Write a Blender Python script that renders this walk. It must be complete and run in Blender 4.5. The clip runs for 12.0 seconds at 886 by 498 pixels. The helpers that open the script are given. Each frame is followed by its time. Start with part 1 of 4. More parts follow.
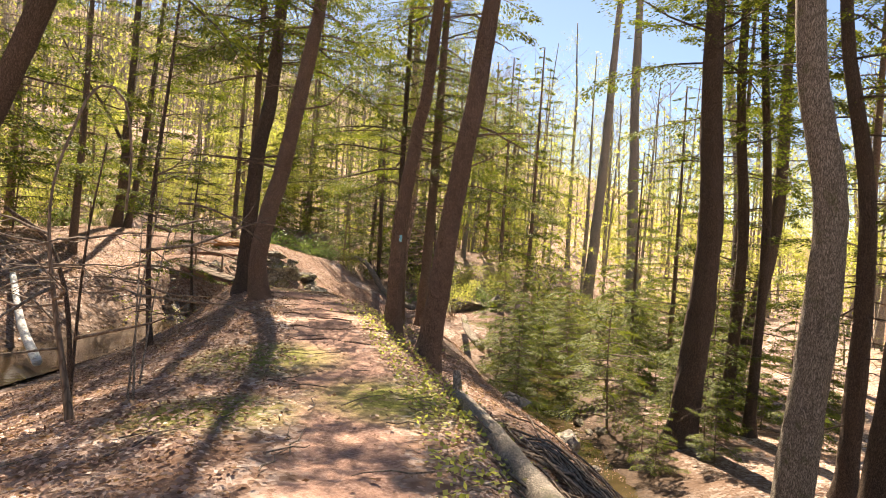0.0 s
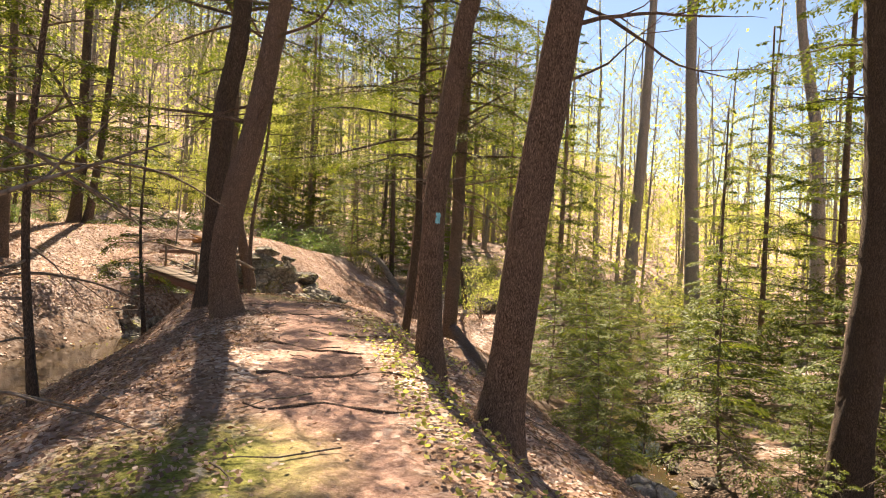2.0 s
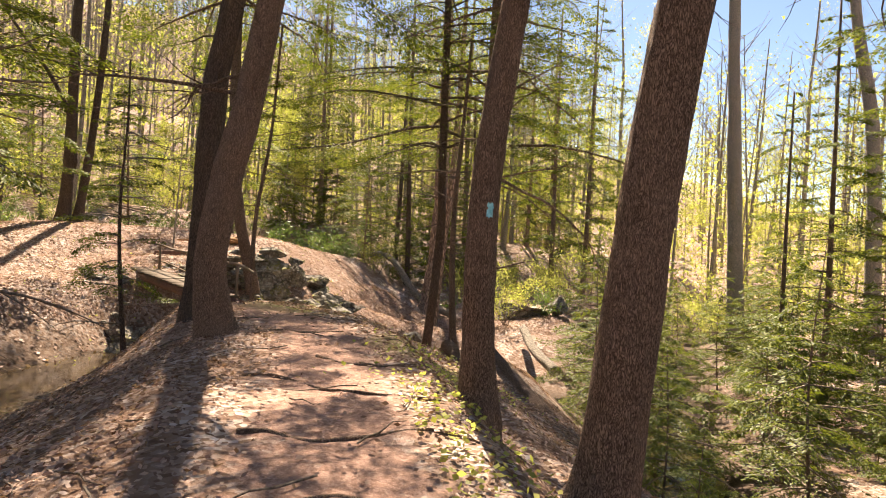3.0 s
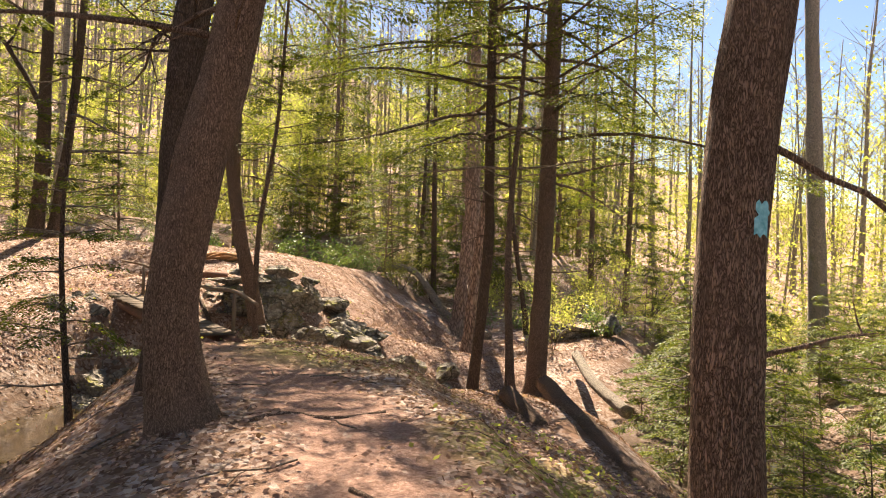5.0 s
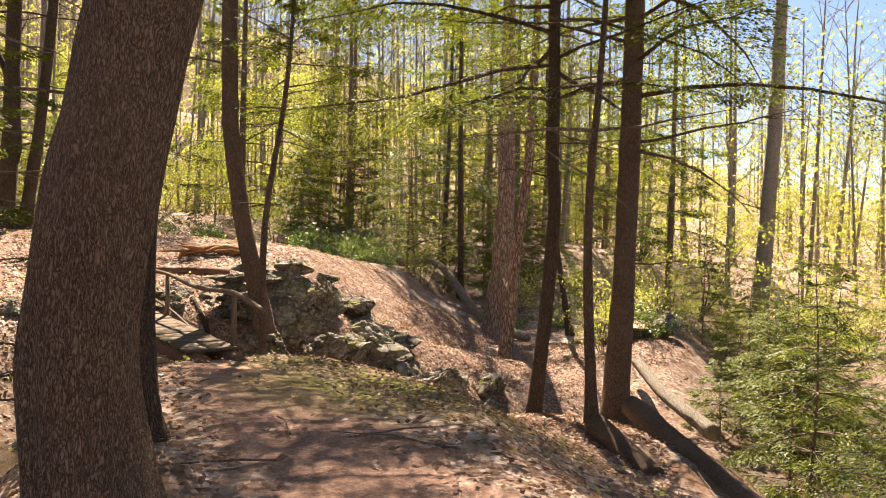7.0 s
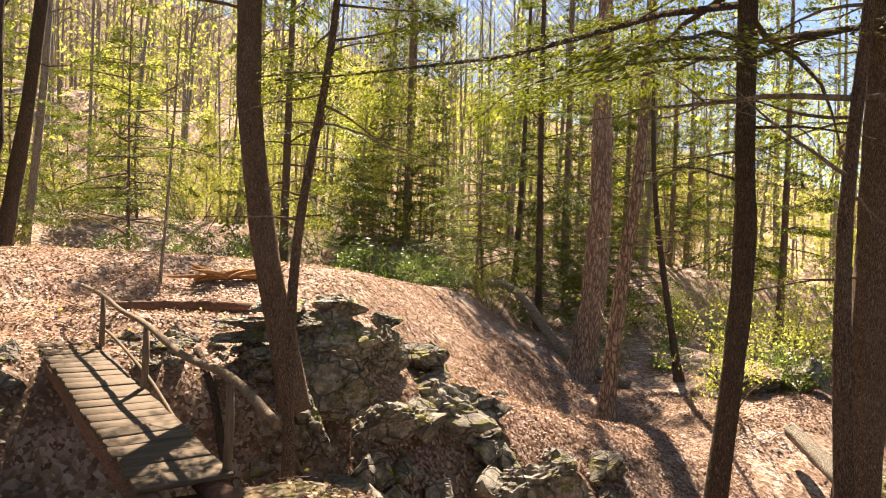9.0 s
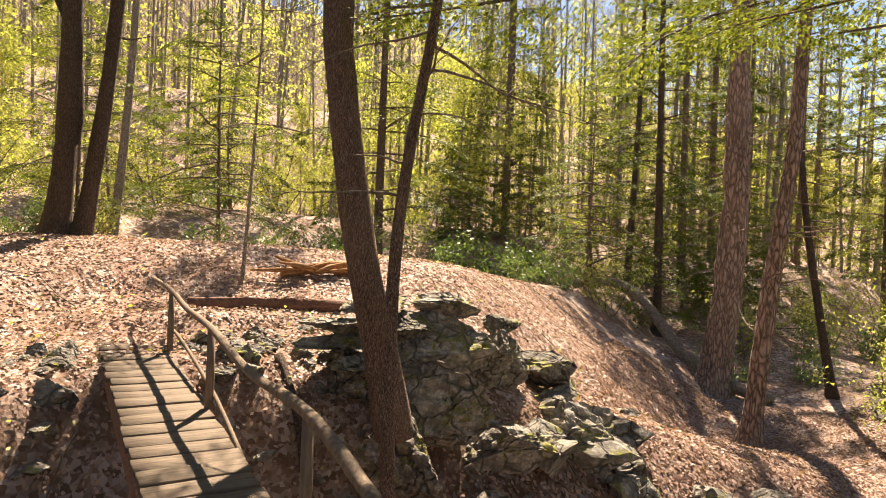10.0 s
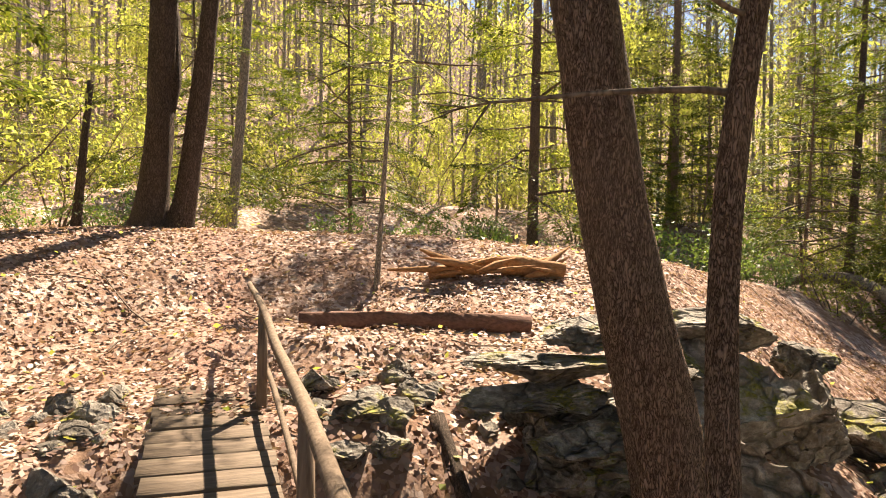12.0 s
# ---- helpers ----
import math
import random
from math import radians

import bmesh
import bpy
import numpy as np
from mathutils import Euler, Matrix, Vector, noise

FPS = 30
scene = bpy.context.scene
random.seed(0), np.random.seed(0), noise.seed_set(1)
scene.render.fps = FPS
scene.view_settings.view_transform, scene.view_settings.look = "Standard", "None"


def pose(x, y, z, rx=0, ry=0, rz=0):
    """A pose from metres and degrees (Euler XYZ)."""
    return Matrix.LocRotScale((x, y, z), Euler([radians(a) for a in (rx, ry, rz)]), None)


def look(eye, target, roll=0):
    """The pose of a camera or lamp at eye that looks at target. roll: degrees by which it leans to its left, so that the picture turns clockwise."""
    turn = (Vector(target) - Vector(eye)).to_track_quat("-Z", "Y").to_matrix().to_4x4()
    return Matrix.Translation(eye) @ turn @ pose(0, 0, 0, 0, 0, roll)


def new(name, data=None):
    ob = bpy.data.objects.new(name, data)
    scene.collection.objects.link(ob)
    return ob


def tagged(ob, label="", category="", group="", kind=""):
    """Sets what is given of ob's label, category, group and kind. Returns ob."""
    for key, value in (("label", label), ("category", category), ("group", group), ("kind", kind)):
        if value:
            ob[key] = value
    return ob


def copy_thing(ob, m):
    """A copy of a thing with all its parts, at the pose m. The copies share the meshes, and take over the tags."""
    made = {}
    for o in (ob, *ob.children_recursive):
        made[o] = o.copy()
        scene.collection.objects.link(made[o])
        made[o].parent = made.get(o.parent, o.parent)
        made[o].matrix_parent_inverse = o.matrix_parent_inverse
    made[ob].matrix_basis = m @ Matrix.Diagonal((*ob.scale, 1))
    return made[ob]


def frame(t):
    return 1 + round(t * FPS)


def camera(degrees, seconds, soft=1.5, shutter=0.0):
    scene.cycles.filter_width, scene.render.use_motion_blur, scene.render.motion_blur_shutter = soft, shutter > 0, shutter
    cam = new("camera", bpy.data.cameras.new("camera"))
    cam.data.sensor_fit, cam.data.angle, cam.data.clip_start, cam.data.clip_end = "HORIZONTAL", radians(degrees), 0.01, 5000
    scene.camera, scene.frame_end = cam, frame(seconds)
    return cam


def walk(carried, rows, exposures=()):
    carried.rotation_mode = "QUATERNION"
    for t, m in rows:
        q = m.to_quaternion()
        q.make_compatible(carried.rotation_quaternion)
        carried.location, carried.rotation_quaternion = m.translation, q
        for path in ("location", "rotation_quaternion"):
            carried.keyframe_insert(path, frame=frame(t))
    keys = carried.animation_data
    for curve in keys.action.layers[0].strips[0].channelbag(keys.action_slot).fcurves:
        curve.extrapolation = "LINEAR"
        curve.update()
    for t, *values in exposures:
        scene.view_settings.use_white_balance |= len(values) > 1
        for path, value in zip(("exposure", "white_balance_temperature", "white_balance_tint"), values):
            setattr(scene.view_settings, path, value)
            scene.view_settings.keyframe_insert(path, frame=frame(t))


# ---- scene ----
cam = camera(65.0, 12.0, soft=1.0)
PATH = [
    (0, (3.47, -5.34, 1.985), (3.299, -3.348, 1.975), 4.2),
    (0.5, (3.229, -3.951, 1.92), (3.055, -1.958, 1.907), 1.9),
    (1, (2.93, -2.529, 1.887), (2.752, -0.537, 1.882), 1.9),
    (1.5, (2.654, -1.328, 1.871), (2.468, 0.663, 1.863), 2.0),
    (2, (2.343, -0.093, 1.827), (2.148, 1.897, 1.795), 2.7),
    (2.5, (2.05, 1.0, 1.803), (1.836, 2.989, 1.761), 2.6),
    (3, (1.741, 2.111, 1.799), (1.514, 4.098, 1.766), 2.7),
    (3.2, (1.607, 2.508, 1.828), (1.377, 4.494, 1.796), 2.7),
    (4.8, (0.639, 5.298, 1.922), (0.381, 7.282, 1.904), 2.2),
    (5, (0.574, 5.557, 1.928), (0.311, 7.539, 1.913), 1.9),
    (5.5, (0.351, 6.215, 1.879), (0.06, 8.194, 1.87), 1.4),
    (6, (0.103, 6.987, 1.86), (-0.204, 8.963, 1.861), 0.9),
    (6.5, (-0.168, 7.65, 1.831), (-0.485, 9.625, 1.817), 0.3),
    (6.7, (-0.3, 7.876, 1.754), (-0.604, 9.853, 1.727), 0.7),
    (8.3, (-1.589, 11.206, 2.055), (-1.88, 13.184, 2.015), 2.7),
    (8.5, (-1.638, 11.48, 2.08), (-1.957, 13.454, 2.053), 2.6),
    (9, (-1.922, 12.255, 2.016), (-2.353, 14.208, 2.009), 2.1),
    (9.5, (-2.293, 13.109, 1.914), (-2.852, 15.03, 1.898), 1.9),
    (10, (-2.741, 13.898, 1.882), (-3.421, 15.779, 1.859), 2.2),
    (10.5, (-3.145, 14.533, 1.826), (-3.935, 16.37, 1.793), 2.9),
    (11, (-3.635, 15.16, 1.786), (-4.546, 16.939, 1.73), 3.5),
    (11.5, (-4.121, 15.791, 1.739), (-5.062, 17.555, 1.666), 1.7),
    (12, (-4.676, 16.631, 1.753), (-5.698, 18.349, 1.704), 1.0),
]
walk(cam, [(t, look(eye, target, roll)) for t, eye, target, roll in PATH], exposures=[(0.0, 1.92, 6850, 15), (12.0, 1.92, 6850, 15)])

# ---------------------------------------------------------------- world, sun, exposure
SUN_EL, SUN_AZ = radians(51), radians(-12)
world = bpy.data.worlds.new("world")
scene.world = world
world.use_nodes = True
wn = world.node_tree.nodes
sky = wn.new("ShaderNodeTexSky")
sky.sky_type = "NISHITA"
sky.sun_disc = False
sky.air_density, sky.dust_density, sky.ozone_density = 0.85, 0.3, 2.0
sky.sun_elevation, sky.sun_rotation = SUN_EL, SUN_AZ
wn["Background"].inputs["Strength"].default_value = 0.05
world.node_tree.links.new(sky.outputs["Color"], wn["Background"].inputs["Color"])
sun = new("sun", bpy.data.lights.new("sun", "SUN"))
sun.data.energy, sun.data.angle, sun.data.color = 5.0, radians(0.55), (1.0, 0.88, 0.69)
sun.matrix_world = look((0, 0, 30), (-math.sin(SUN_AZ) * math.cos(SUN_EL), -math.cos(SUN_AZ) * math.cos(SUN_EL), 30 - math.sin(SUN_EL)))


# ---------------------------------------------------------------- materials
class Nodes:
    """A short hand for building a node material."""

    def __init__(self, name):
        self.mat = bpy.data.materials.new(name)
        self.mat.use_nodes = True
        self.tree = self.mat.node_tree
        self.tree.nodes.clear()
        self.out = self.tree.nodes.new("ShaderNodeOutputMaterial")

    def add(self, kind, sets=None, **links):
        n = self.tree.nodes.new("ShaderNode" + kind)
        for k, v in (sets or {}).items():
            setattr(n, k, v)
        for k, v in links.items():
            self.plug(n.inputs[k.replace("_", " ")], v)
        return n

    def plug(self, socket, v):
        if isinstance(v, bpy.types.NodeSocket):
            self.tree.links.new(v, socket)
        elif isinstance(v, bpy.types.Node):
            self.tree.links.new(v.outputs[0], socket)
        else:
            socket.default_value = v

    def coords(self, scale=(1, 1, 1)):
        return self.add("Mapping", None, Vector=self.add("TexCoord").outputs["Object"], Scale=scale)

    def noise(self, vec, scale, detail=5.0, rough=0.6):
        return self.add("TexNoise", None, Vector=vec, Scale=scale, Detail=detail, Roughness=rough).outputs["Fac"]

    def ramp(self, fac, *stops):
        n = self.add("ValToRGB", None, Fac=fac)
        e = n.color_ramp.elements
        while len(e) < len(stops):
            e.new(0.5)
        for el, (p, c) in zip(e, stops):
            el.position, el.color = p, (*c, 1)
        return n.outputs["Color"]

    def mix(self, fac, a, b, mode="MIX"):
        n = self.tree.nodes.new("ShaderNodeMix")
        n.data_type, n.blend_type = "RGBA", mode
        self.plug(n.inputs[0], fac)
        for s, v in ((n.inputs[6], a), (n.inputs[7], b)):
            self.plug(s, (*v, 1) if isinstance(v, tuple) and len(v) == 3 else v)
        return n.outputs[2]

    def bump(self, height, strength, distance):
        return self.add("Bump", None, Height=height, Strength=strength, Distance=distance)

    def surface(self, color, rough, normal=None, spec=0.3):
        p = self.add("BsdfPrincipled", None, Base_Color=color, Roughness=rough)
        p.inputs["Specular IOR Level"].default_value = spec
        if normal:
            self.plug(p.inputs["Normal"], normal)
        self.tree.links.new(p.outputs[0], self.out.inputs[0])
        return self.mat


def bark_material(name, dark, light, scale, moss=0.0, depth=0.02):
    m = Nodes(name)
    v = m.coords((1, 1, 0.26))
    bent = m.mix(0.16, v.outputs[0], m.add("TexNoise", None, Vector=v, Scale=scale * 0.35, Detail=4.0).outputs["Color"])
    ridges = m.add("TexVoronoi", {"feature": "DISTANCE_TO_EDGE"}, Vector=bent, Scale=scale)
    fine = m.noise(v, scale * 1.3, 9, 0.8)
    broad = m.noise(m.coords(), 1.3, 3)
    h = m.add("MapRange", None, Value=ridges.outputs["Distance"], From_Min=0.0, From_Max=0.3)
    tone = m.ramp(m.mix(0.6, h.outputs[0], fine), (0.3, dark), (0.5, tuple(a * 0.5 + c * 0.5 for a, c in zip(dark, light))), (0.78, light))
    tone = m.mix(m.ramp(broad, (0.45, (0, 0, 0)), (0.8, (0.25, 0.25, 0.25))), tone, tuple(c * 1.1 for c in light)) if not moss else tone
    if moss:
        patch = m.ramp(m.noise(m.coords(), 3.0, 5), (0.62 - 0.1 * moss, (0, 0, 0)), (0.78, (1, 1, 1)))
        tone = m.mix(patch, tone, (0.13, 0.15, 0.05))
    tone = m.mix(0.14, tone, m.ramp(m.add("ObjectInfo").outputs["Random"], (0, dark), (1, light)))
    return m.surface(tone, 0.9, m.bump(m.mix(0.5, h.outputs[0], fine), 1.0, depth), 0.15)


def leaf_material(name, a, b, through_light=0.5, gloss=0.05):
    m = Nodes(name)
    tone = m.mix(m.add("NewGeometry").outputs["Random Per Island"], (*a, 1), (*b, 1))
    tone = m.mix(m.add("MapRange", None, Value=m.add("ObjectInfo").outputs["Random"], To_Max=0.35).outputs[0], tone, (*a, 1))
    d = m.add("BsdfDiffuse", None, Color=tone)
    t = m.add("BsdfTranslucent", None, Color=m.mix(1.0, tone, (1.0, 1.0, 0.55), "MULTIPLY"))
    g = m.add("BsdfGlossy", None, Color=(1, 1, 1, 1), Roughness=0.45)
    s = m.add("MixShader", None, Fac=through_light)
    m.plug(s.inputs[1], d.outputs[0]), m.plug(s.inputs[2], t.outputs[0])
    s2 = m.add("MixShader", None, Fac=gloss)
    m.plug(s2.inputs[1], s.outputs[0]), m.plug(s2.inputs[2], g.outputs[0])
    m.tree.links.new(s2.outputs[0], m.out.inputs[0])
    return m.mat


def ground_material():
    m = Nodes("leaf_litter_ground")
    v = m.coords()
    warp = m.mix(0.06, v.outputs[0], m.add("TexNoise", None, Vector=v, Scale=9.0).outputs["Color"])
    cells = m.add("TexVoronoi", None, Vector=warp, Scale=17.0)
    leaf = m.ramp(m.add("SeparateColor", None, Color=cells.outputs["Color"]).outputs[0], (0.0, (0.13, 0.08, 0.055)), (0.3, (0.3, 0.19, 0.135)), (0.65, (0.46, 0.345, 0.28)), (1.0, (0.66, 0.55, 0.48)))
    leaf = m.mix(m.ramp(m.noise(v, 1.1, 4), (0.4, (0, 0, 0)), (0.7, (1, 1, 1))), leaf, (0.22, 0.13, 0.085))
    dirt = m.ramp(m.noise(v, 26, 8, 0.75), (0.3, (0.12, 0.062, 0.043)), (0.5, (0.31, 0.185, 0.138)), (0.7, (0.54, 0.375, 0.3)))
    dirt = m.mix(m.ramp(m.noise(v, 2.2, 4), (0.4, (0, 0, 0)), (0.7, (0.6, 0.6, 0.6))), dirt, (0.38, 0.235, 0.178))
    bare = m.add("Attribute", {"attribute_name": "bare"}).outputs["Fac"]
    edge = m.add("Math", {"operation": "ADD"})
    m.plug(edge.inputs[0], bare), m.plug(edge.inputs[1], m.add("MapRange", None, Value=m.noise(v, 5, 6, 0.7), From_Min=0.3, From_Max=0.7, To_Min=-0.4, To_Max=0.4).outputs[0])
    tone = m.mix(m.ramp(edge.outputs[0], (0.35, (0, 0, 0)), (0.7, (1, 1, 1))), leaf, dirt)
    green = m.add("Attribute", {"attribute_name": "moss"}).outputs["Fac"]
    edge2 = m.add("Math", {"operation": "MULTIPLY"})
    m.plug(edge2.inputs[0], green), m.plug(edge2.inputs[1], m.add("MapRange", None, Value=m.noise(v, 4, 6, 0.7), From_Min=0.25, From_Max=0.5).outputs[0])
    tone = m.mix(edge2.outputs[0], tone, m.ramp(m.noise(v, 30, 4), (0.3, (0.1, 0.11, 0.02)), (0.7, (0.32, 0.3, 0.08))))
    # wet mud colour, which also darkens the ground where the gully lies in shade
    mud_shade = m.add("Attribute", {"attribute_name": "mud_shade"}).outputs["Fac"]
    tone = m.mix(mud_shade, tone, m.ramp(m.noise(v, 14, 6), (0.3, (0.025, 0.018, 0.013)), (0.7, (0.1, 0.068, 0.045))))
    hgt = m.mix(0.4, m.noise(v, 34, 6, 0.7), cells.outputs["Distance"])
    return m.surface(tone, 0.92, m.bump(hgt, 0.9, 0.03), 0.1)


def rock_material():
    m = Nodes("lichen_rock")
    v = m.coords()
    grain = m.noise(v, 7, 10, 0.75)
    tone = m.ramp(grain, (0.34, (0.04, 0.033, 0.025)), (0.48, (0.19, 0.165, 0.135)), (0.64, (0.56, 0.51, 0.44)))
    tone = m.mix(m.ramp(m.noise(v, 24, 6, 0.7), (0.48, (0, 0, 0)), (0.66, (0.7, 0.7, 0.7))), tone, (0.13, 0.095, 0.065))
    cracks = m.add("TexVoronoi", {"feature": "DISTANCE_TO_EDGE"}, Vector=m.mix(0.2, v.outputs[0], m.add("TexNoise", None, Vector=v, Scale=4.0).outputs["Color"]), Scale=3.5)
    split = m.add("MapRange", None, Value=cracks.outputs["Distance"], From_Min=0.0, From_Max=0.05)
    tone = m.mix(split.outputs[0], (0.04, 0.034, 0.027), tone)
    up = m.add("SeparateXYZ", None, Vector=m.add("NewGeometry").outputs["Normal"]).outputs["Z"]
    where = m.add("Math", {"operation": "MULTIPLY"})
    m.plug(where.inputs[0], m.add("MapRange", None, Value=up, From_Min=-0.05, From_Max=0.5).outputs[0])
    m.plug(where.inputs[1], m.ramp(m.noise(v, 2.4, 7, 0.72), (0.52, (0, 0, 0)), (0.62, (1, 1, 1))))
    tone = m.mix(0.25, tone, m.ramp(m.add("ObjectInfo").outputs["Random"], (0, (0.08, 0.068, 0.054)), (1, (0.52, 0.47, 0.4))))
    tone = m.mix(where.outputs[0], tone, m.ramp(m.noise(v, 40, 4), (0.35, (0.11, 0.11, 0.02)), (0.7, (0.36, 0.32, 0.07))))
    relief = m.mix(0.4, m.mix(0.5, grain, m.noise(v, 45, 6)), split.outputs[0])
    return m.surface(tone, 0.88, m.bump(relief, 1.0, 0.08), 0.2)


def wood_material(name, dark, light, along="X"):
    m = Nodes(name)
    v = m.coords((1.2, 14, 14) if along == "X" else (14, 1.2, 14) if along == "Y" else (14, 14, 1.2))
    tone = m.ramp(m.noise(v, 3.0, 7, 0.65), (0.3, dark), (0.7, light))
    tone = m.mix(m.add("MapRange", None, Value=m.add("ObjectInfo").outputs["Random"], To_Max=0.6).outputs[0], tone, m.mix(0.5, tone, (*dark, 1)))
    tone = m.mix(m.ramp(m.noise(m.coords(), 3.5, 5), (0.55, (0, 0, 0)), (0.75, (0.6, 0.6, 0.6))), tone, (0.11, 0.1, 0.06))
    return m.surface(tone, 0.85, m.bump(m.noise(v, 6, 6), 0.7, 0.008), 0.2)


def water_material():
    m = Nodes("brown_stream_water")
    v = m.coords()
    p = m.surface(m.ramp(m.noise(v, 0.8, 4), (0.3, (0.03, 0.021, 0.011)), (0.7, (0.1, 0.068, 0.034))), 0.06, m.bump(m.noise(v, 5, 3), 0.12, 0.03), 0.5)
    return p


MAT_GROUND = ground_material()
MAT_ROCK = rock_material()
MAT_WATER = water_material()
MAT_BARK = bark_material("hemlock_bark", (0.045, 0.028, 0.02), (0.47, 0.325, 0.24), 60, 0.0, 0.024)
MAT_BARK_DARK = bark_material("dark_bark", (0.034, 0.025, 0.018), (0.23, 0.165, 0.125), 50, 0.0, 0.025)
MAT_BARK_GREY = bark_material("grey_bark", (0.1, 0.082, 0.062), (0.62, 0.53, 0.43), 44, 0.4, 0.02)
MAT_BARK_SHAG = bark_material("shaggy_bark", (0.08, 0.05, 0.036), (0.56, 0.4, 0.31), 16, 0.0, 0.06)
MAT_TWIG = bark_material("twig_bark", (0.1, 0.075, 0.055), (0.28, 0.22, 0.17), 20, 0.0, 0.004)
MAT_HEMLOCK = leaf_material("hemlock_needles", (0.055, 0.085, 0.015), (0.25, 0.27, 0.042), 0.45, 0.015)
MAT_SPRING = leaf_material("spring_leaves", (0.3, 0.34, 0.085), (0.68, 0.66, 0.23), 0.6, 0.015)
MAT_LAUREL = leaf_material("laurel_leaves", (0.07, 0.12, 0.03), (0.24, 0.33, 0.07), 0.45, 0.05)
MAT_DRY = leaf_material("dry_leaves", (0.15, 0.075, 0.05), (0.6, 0.425, 0.345), 0.25, 0.02)
MAT_PLANK = wood_material("weathered_plank", (0.075, 0.054, 0.038), (0.22, 0.165, 0.118), "X")
MAT_POLE = wood_material("grey_pole_wood", (0.12, 0.083, 0.057), (0.31, 0.228, 0.16), "Z")
MAT_ROTTEN = wood_material("rotten_orange_wood", (0.2, 0.09, 0.035), (0.55, 0.31, 0.14), "X")
MAT_REDLOG = wood_material("decayed_red_wood", (0.1, 0.05, 0.035), (0.3, 0.16, 0.11), "X")
MAT_CUT = wood_material("cut_wood", (0.4, 0.28, 0.16), (0.62, 0.45, 0.28), "Z")
mb = Nodes("blue_blaze_paint")
MAT_BLAZE = mb.surface(mb.ramp(mb.noise(mb.coords(), 30, 5), (0.35, (0.12, 0.4, 0.48)), (0.6, (0.3, 0.66, 0.74))), 0.7)
mw = Nodes("white_birch_bark")
MAT_BIRCH = mw.surface(mw.ramp(mw.noise(mw.coords((3, 3, 20)), 3, 5), (0.3, (0.25, 0.2, 0.16)), (0.5, (0.75, 0.71, 0.66))), 0.8)


# ---------------------------------------------------------------- mesh helpers
class Build:
    """Gathers vertices and faces for one mesh."""

    def __init__(self):
        self.v, self.f = [], []

    def tube(self, pts, radii, sides=8, wobble=0.0, seed=0, lobes=0.0, cap=True):
        pts = [Vector(p) for p in pts]
        n0, rng = len(self.v), random.Random(seed)
        ph, side = rng.uniform(0, 6), None
        for i, (p, r) in enumerate(zip(pts, radii)):
            d = (pts[min(i + 1, len(pts) - 1)] - pts[max(i - 1, 0)]).normalized()
            side = (d.orthogonal() if side is None else side - d * side.dot(d)).normalized()
            up = d.cross(side)
            h = (p - pts[0]).length
            for k in range(sides):
                a = 2 * math.pi * k / sides
                rr = r
                if wobble:
                    q = Vector((math.cos(a) * 2.2, math.sin(a) * 2.2, h * 0.55 + seed * 7.3))
                    rr *= 1 + wobble * noise.noise(q * 1.3) + 0.5 * wobble * noise.noise(q * 5.0)
                if lobes:
                    rr *= 1 + lobes * math.exp(-h / 0.22) * (0.6 + math.cos(5 * a + ph) + 0.6 * math.cos(3 * a + 2 * ph))
                self.v.append(p + (side * math.cos(a) + up * math.sin(a)) * rr)
        for i in range(len(pts) - 1):
            for k in range(sides):
                a, b = n0 + i * sides + k, n0 + i * sides + (k + 1) % sides
                self.f.append((a, b, b + sides, a + sides))
        if cap:
            self.f.append(tuple(n0 + k for k in reversed(range(sides))))
            self.f.append(tuple(n0 + (len(pts) - 1) * sides + k for k in range(sides)))
        return self

    def quads(self, arr):
        """arr: n x 4 x 3, loose four-cornered leaves."""
        n0 = len(self.v)
        self.v.extend(map(tuple, arr.reshape(-1, 3).tolist()))
        self.f.extend((n0 + 4 * i, n0 + 4 * i + 1, n0 + 4 * i + 2, n0 + 4 * i + 3) for i in range(len(arr)))
        return self

    def tris(self, arr):
        """The same leaves as quads(), each cut down to one pointed triangle."""
        n0 = len(self.v)
        wide = arr[:, 1] - arr[:, 3]
        self.v.extend(map(tuple, np.stack([arr[:, 0] + wide * 0.5, arr[:, 2], arr[:, 0] - wide * 0.5], 1).reshape(-1, 3).tolist()))
        self.f.extend((n0 + 3 * i, n0 + 3 * i + 1, n0 + 3 * i + 2) for i in range(len(arr)))
        return self

    def block(self, m, sx, sy, sz, rough=0.0, seed=0):
        """A box with chamfered long edges, its ends a little uneven."""
        rng, n0 = random.Random(seed), len(self.v)
        c = min(sy, sz) * 0.14
        ring = [(-sy / 2 + c, -sz / 2), (sy / 2 - c, -sz / 2), (sy / 2, -sz / 2 + c), (sy / 2, sz / 2 - c), (sy / 2 - c, sz / 2), (-sy / 2 + c, sz / 2), (-sy / 2, sz / 2 - c), (-sy / 2, -sz / 2 + c)]
        for i in range(4):
            x = (-0.5 + i / 3) * sx
            j = [rng.uniform(-rough, rough) for _ in range(3)]
            for y, z in ring:
                self.v.append(m @ Vector((x + (j[0] if i in (0, 3) else 0), y + j[1] * 0.6, z + j[2] * 0.5)))
        for i in range(3):
            for k in range(8):
                a, b = n0 + i * 8 + k, n0 + i * 8 + (k + 1) % 8
                self.f.append((a, b, b + 8, a + 8))
        self.f.append(tuple(n0 + k for k in reversed(range(8))))
        self.f.append(tuple(n0 + 24 + k for k in range(8)))
        return self

    def mesh(self, name, material, smooth=True):
        me = bpy.data.meshes.new(name)
        me.from_pydata([tuple(p) for p in self.v], [], self.f)
        me.materials.append(material)
        if smooth:
            me.polygons.foreach_set("use_smooth", [True] * len(me.polygons))
        me.update()
        return me


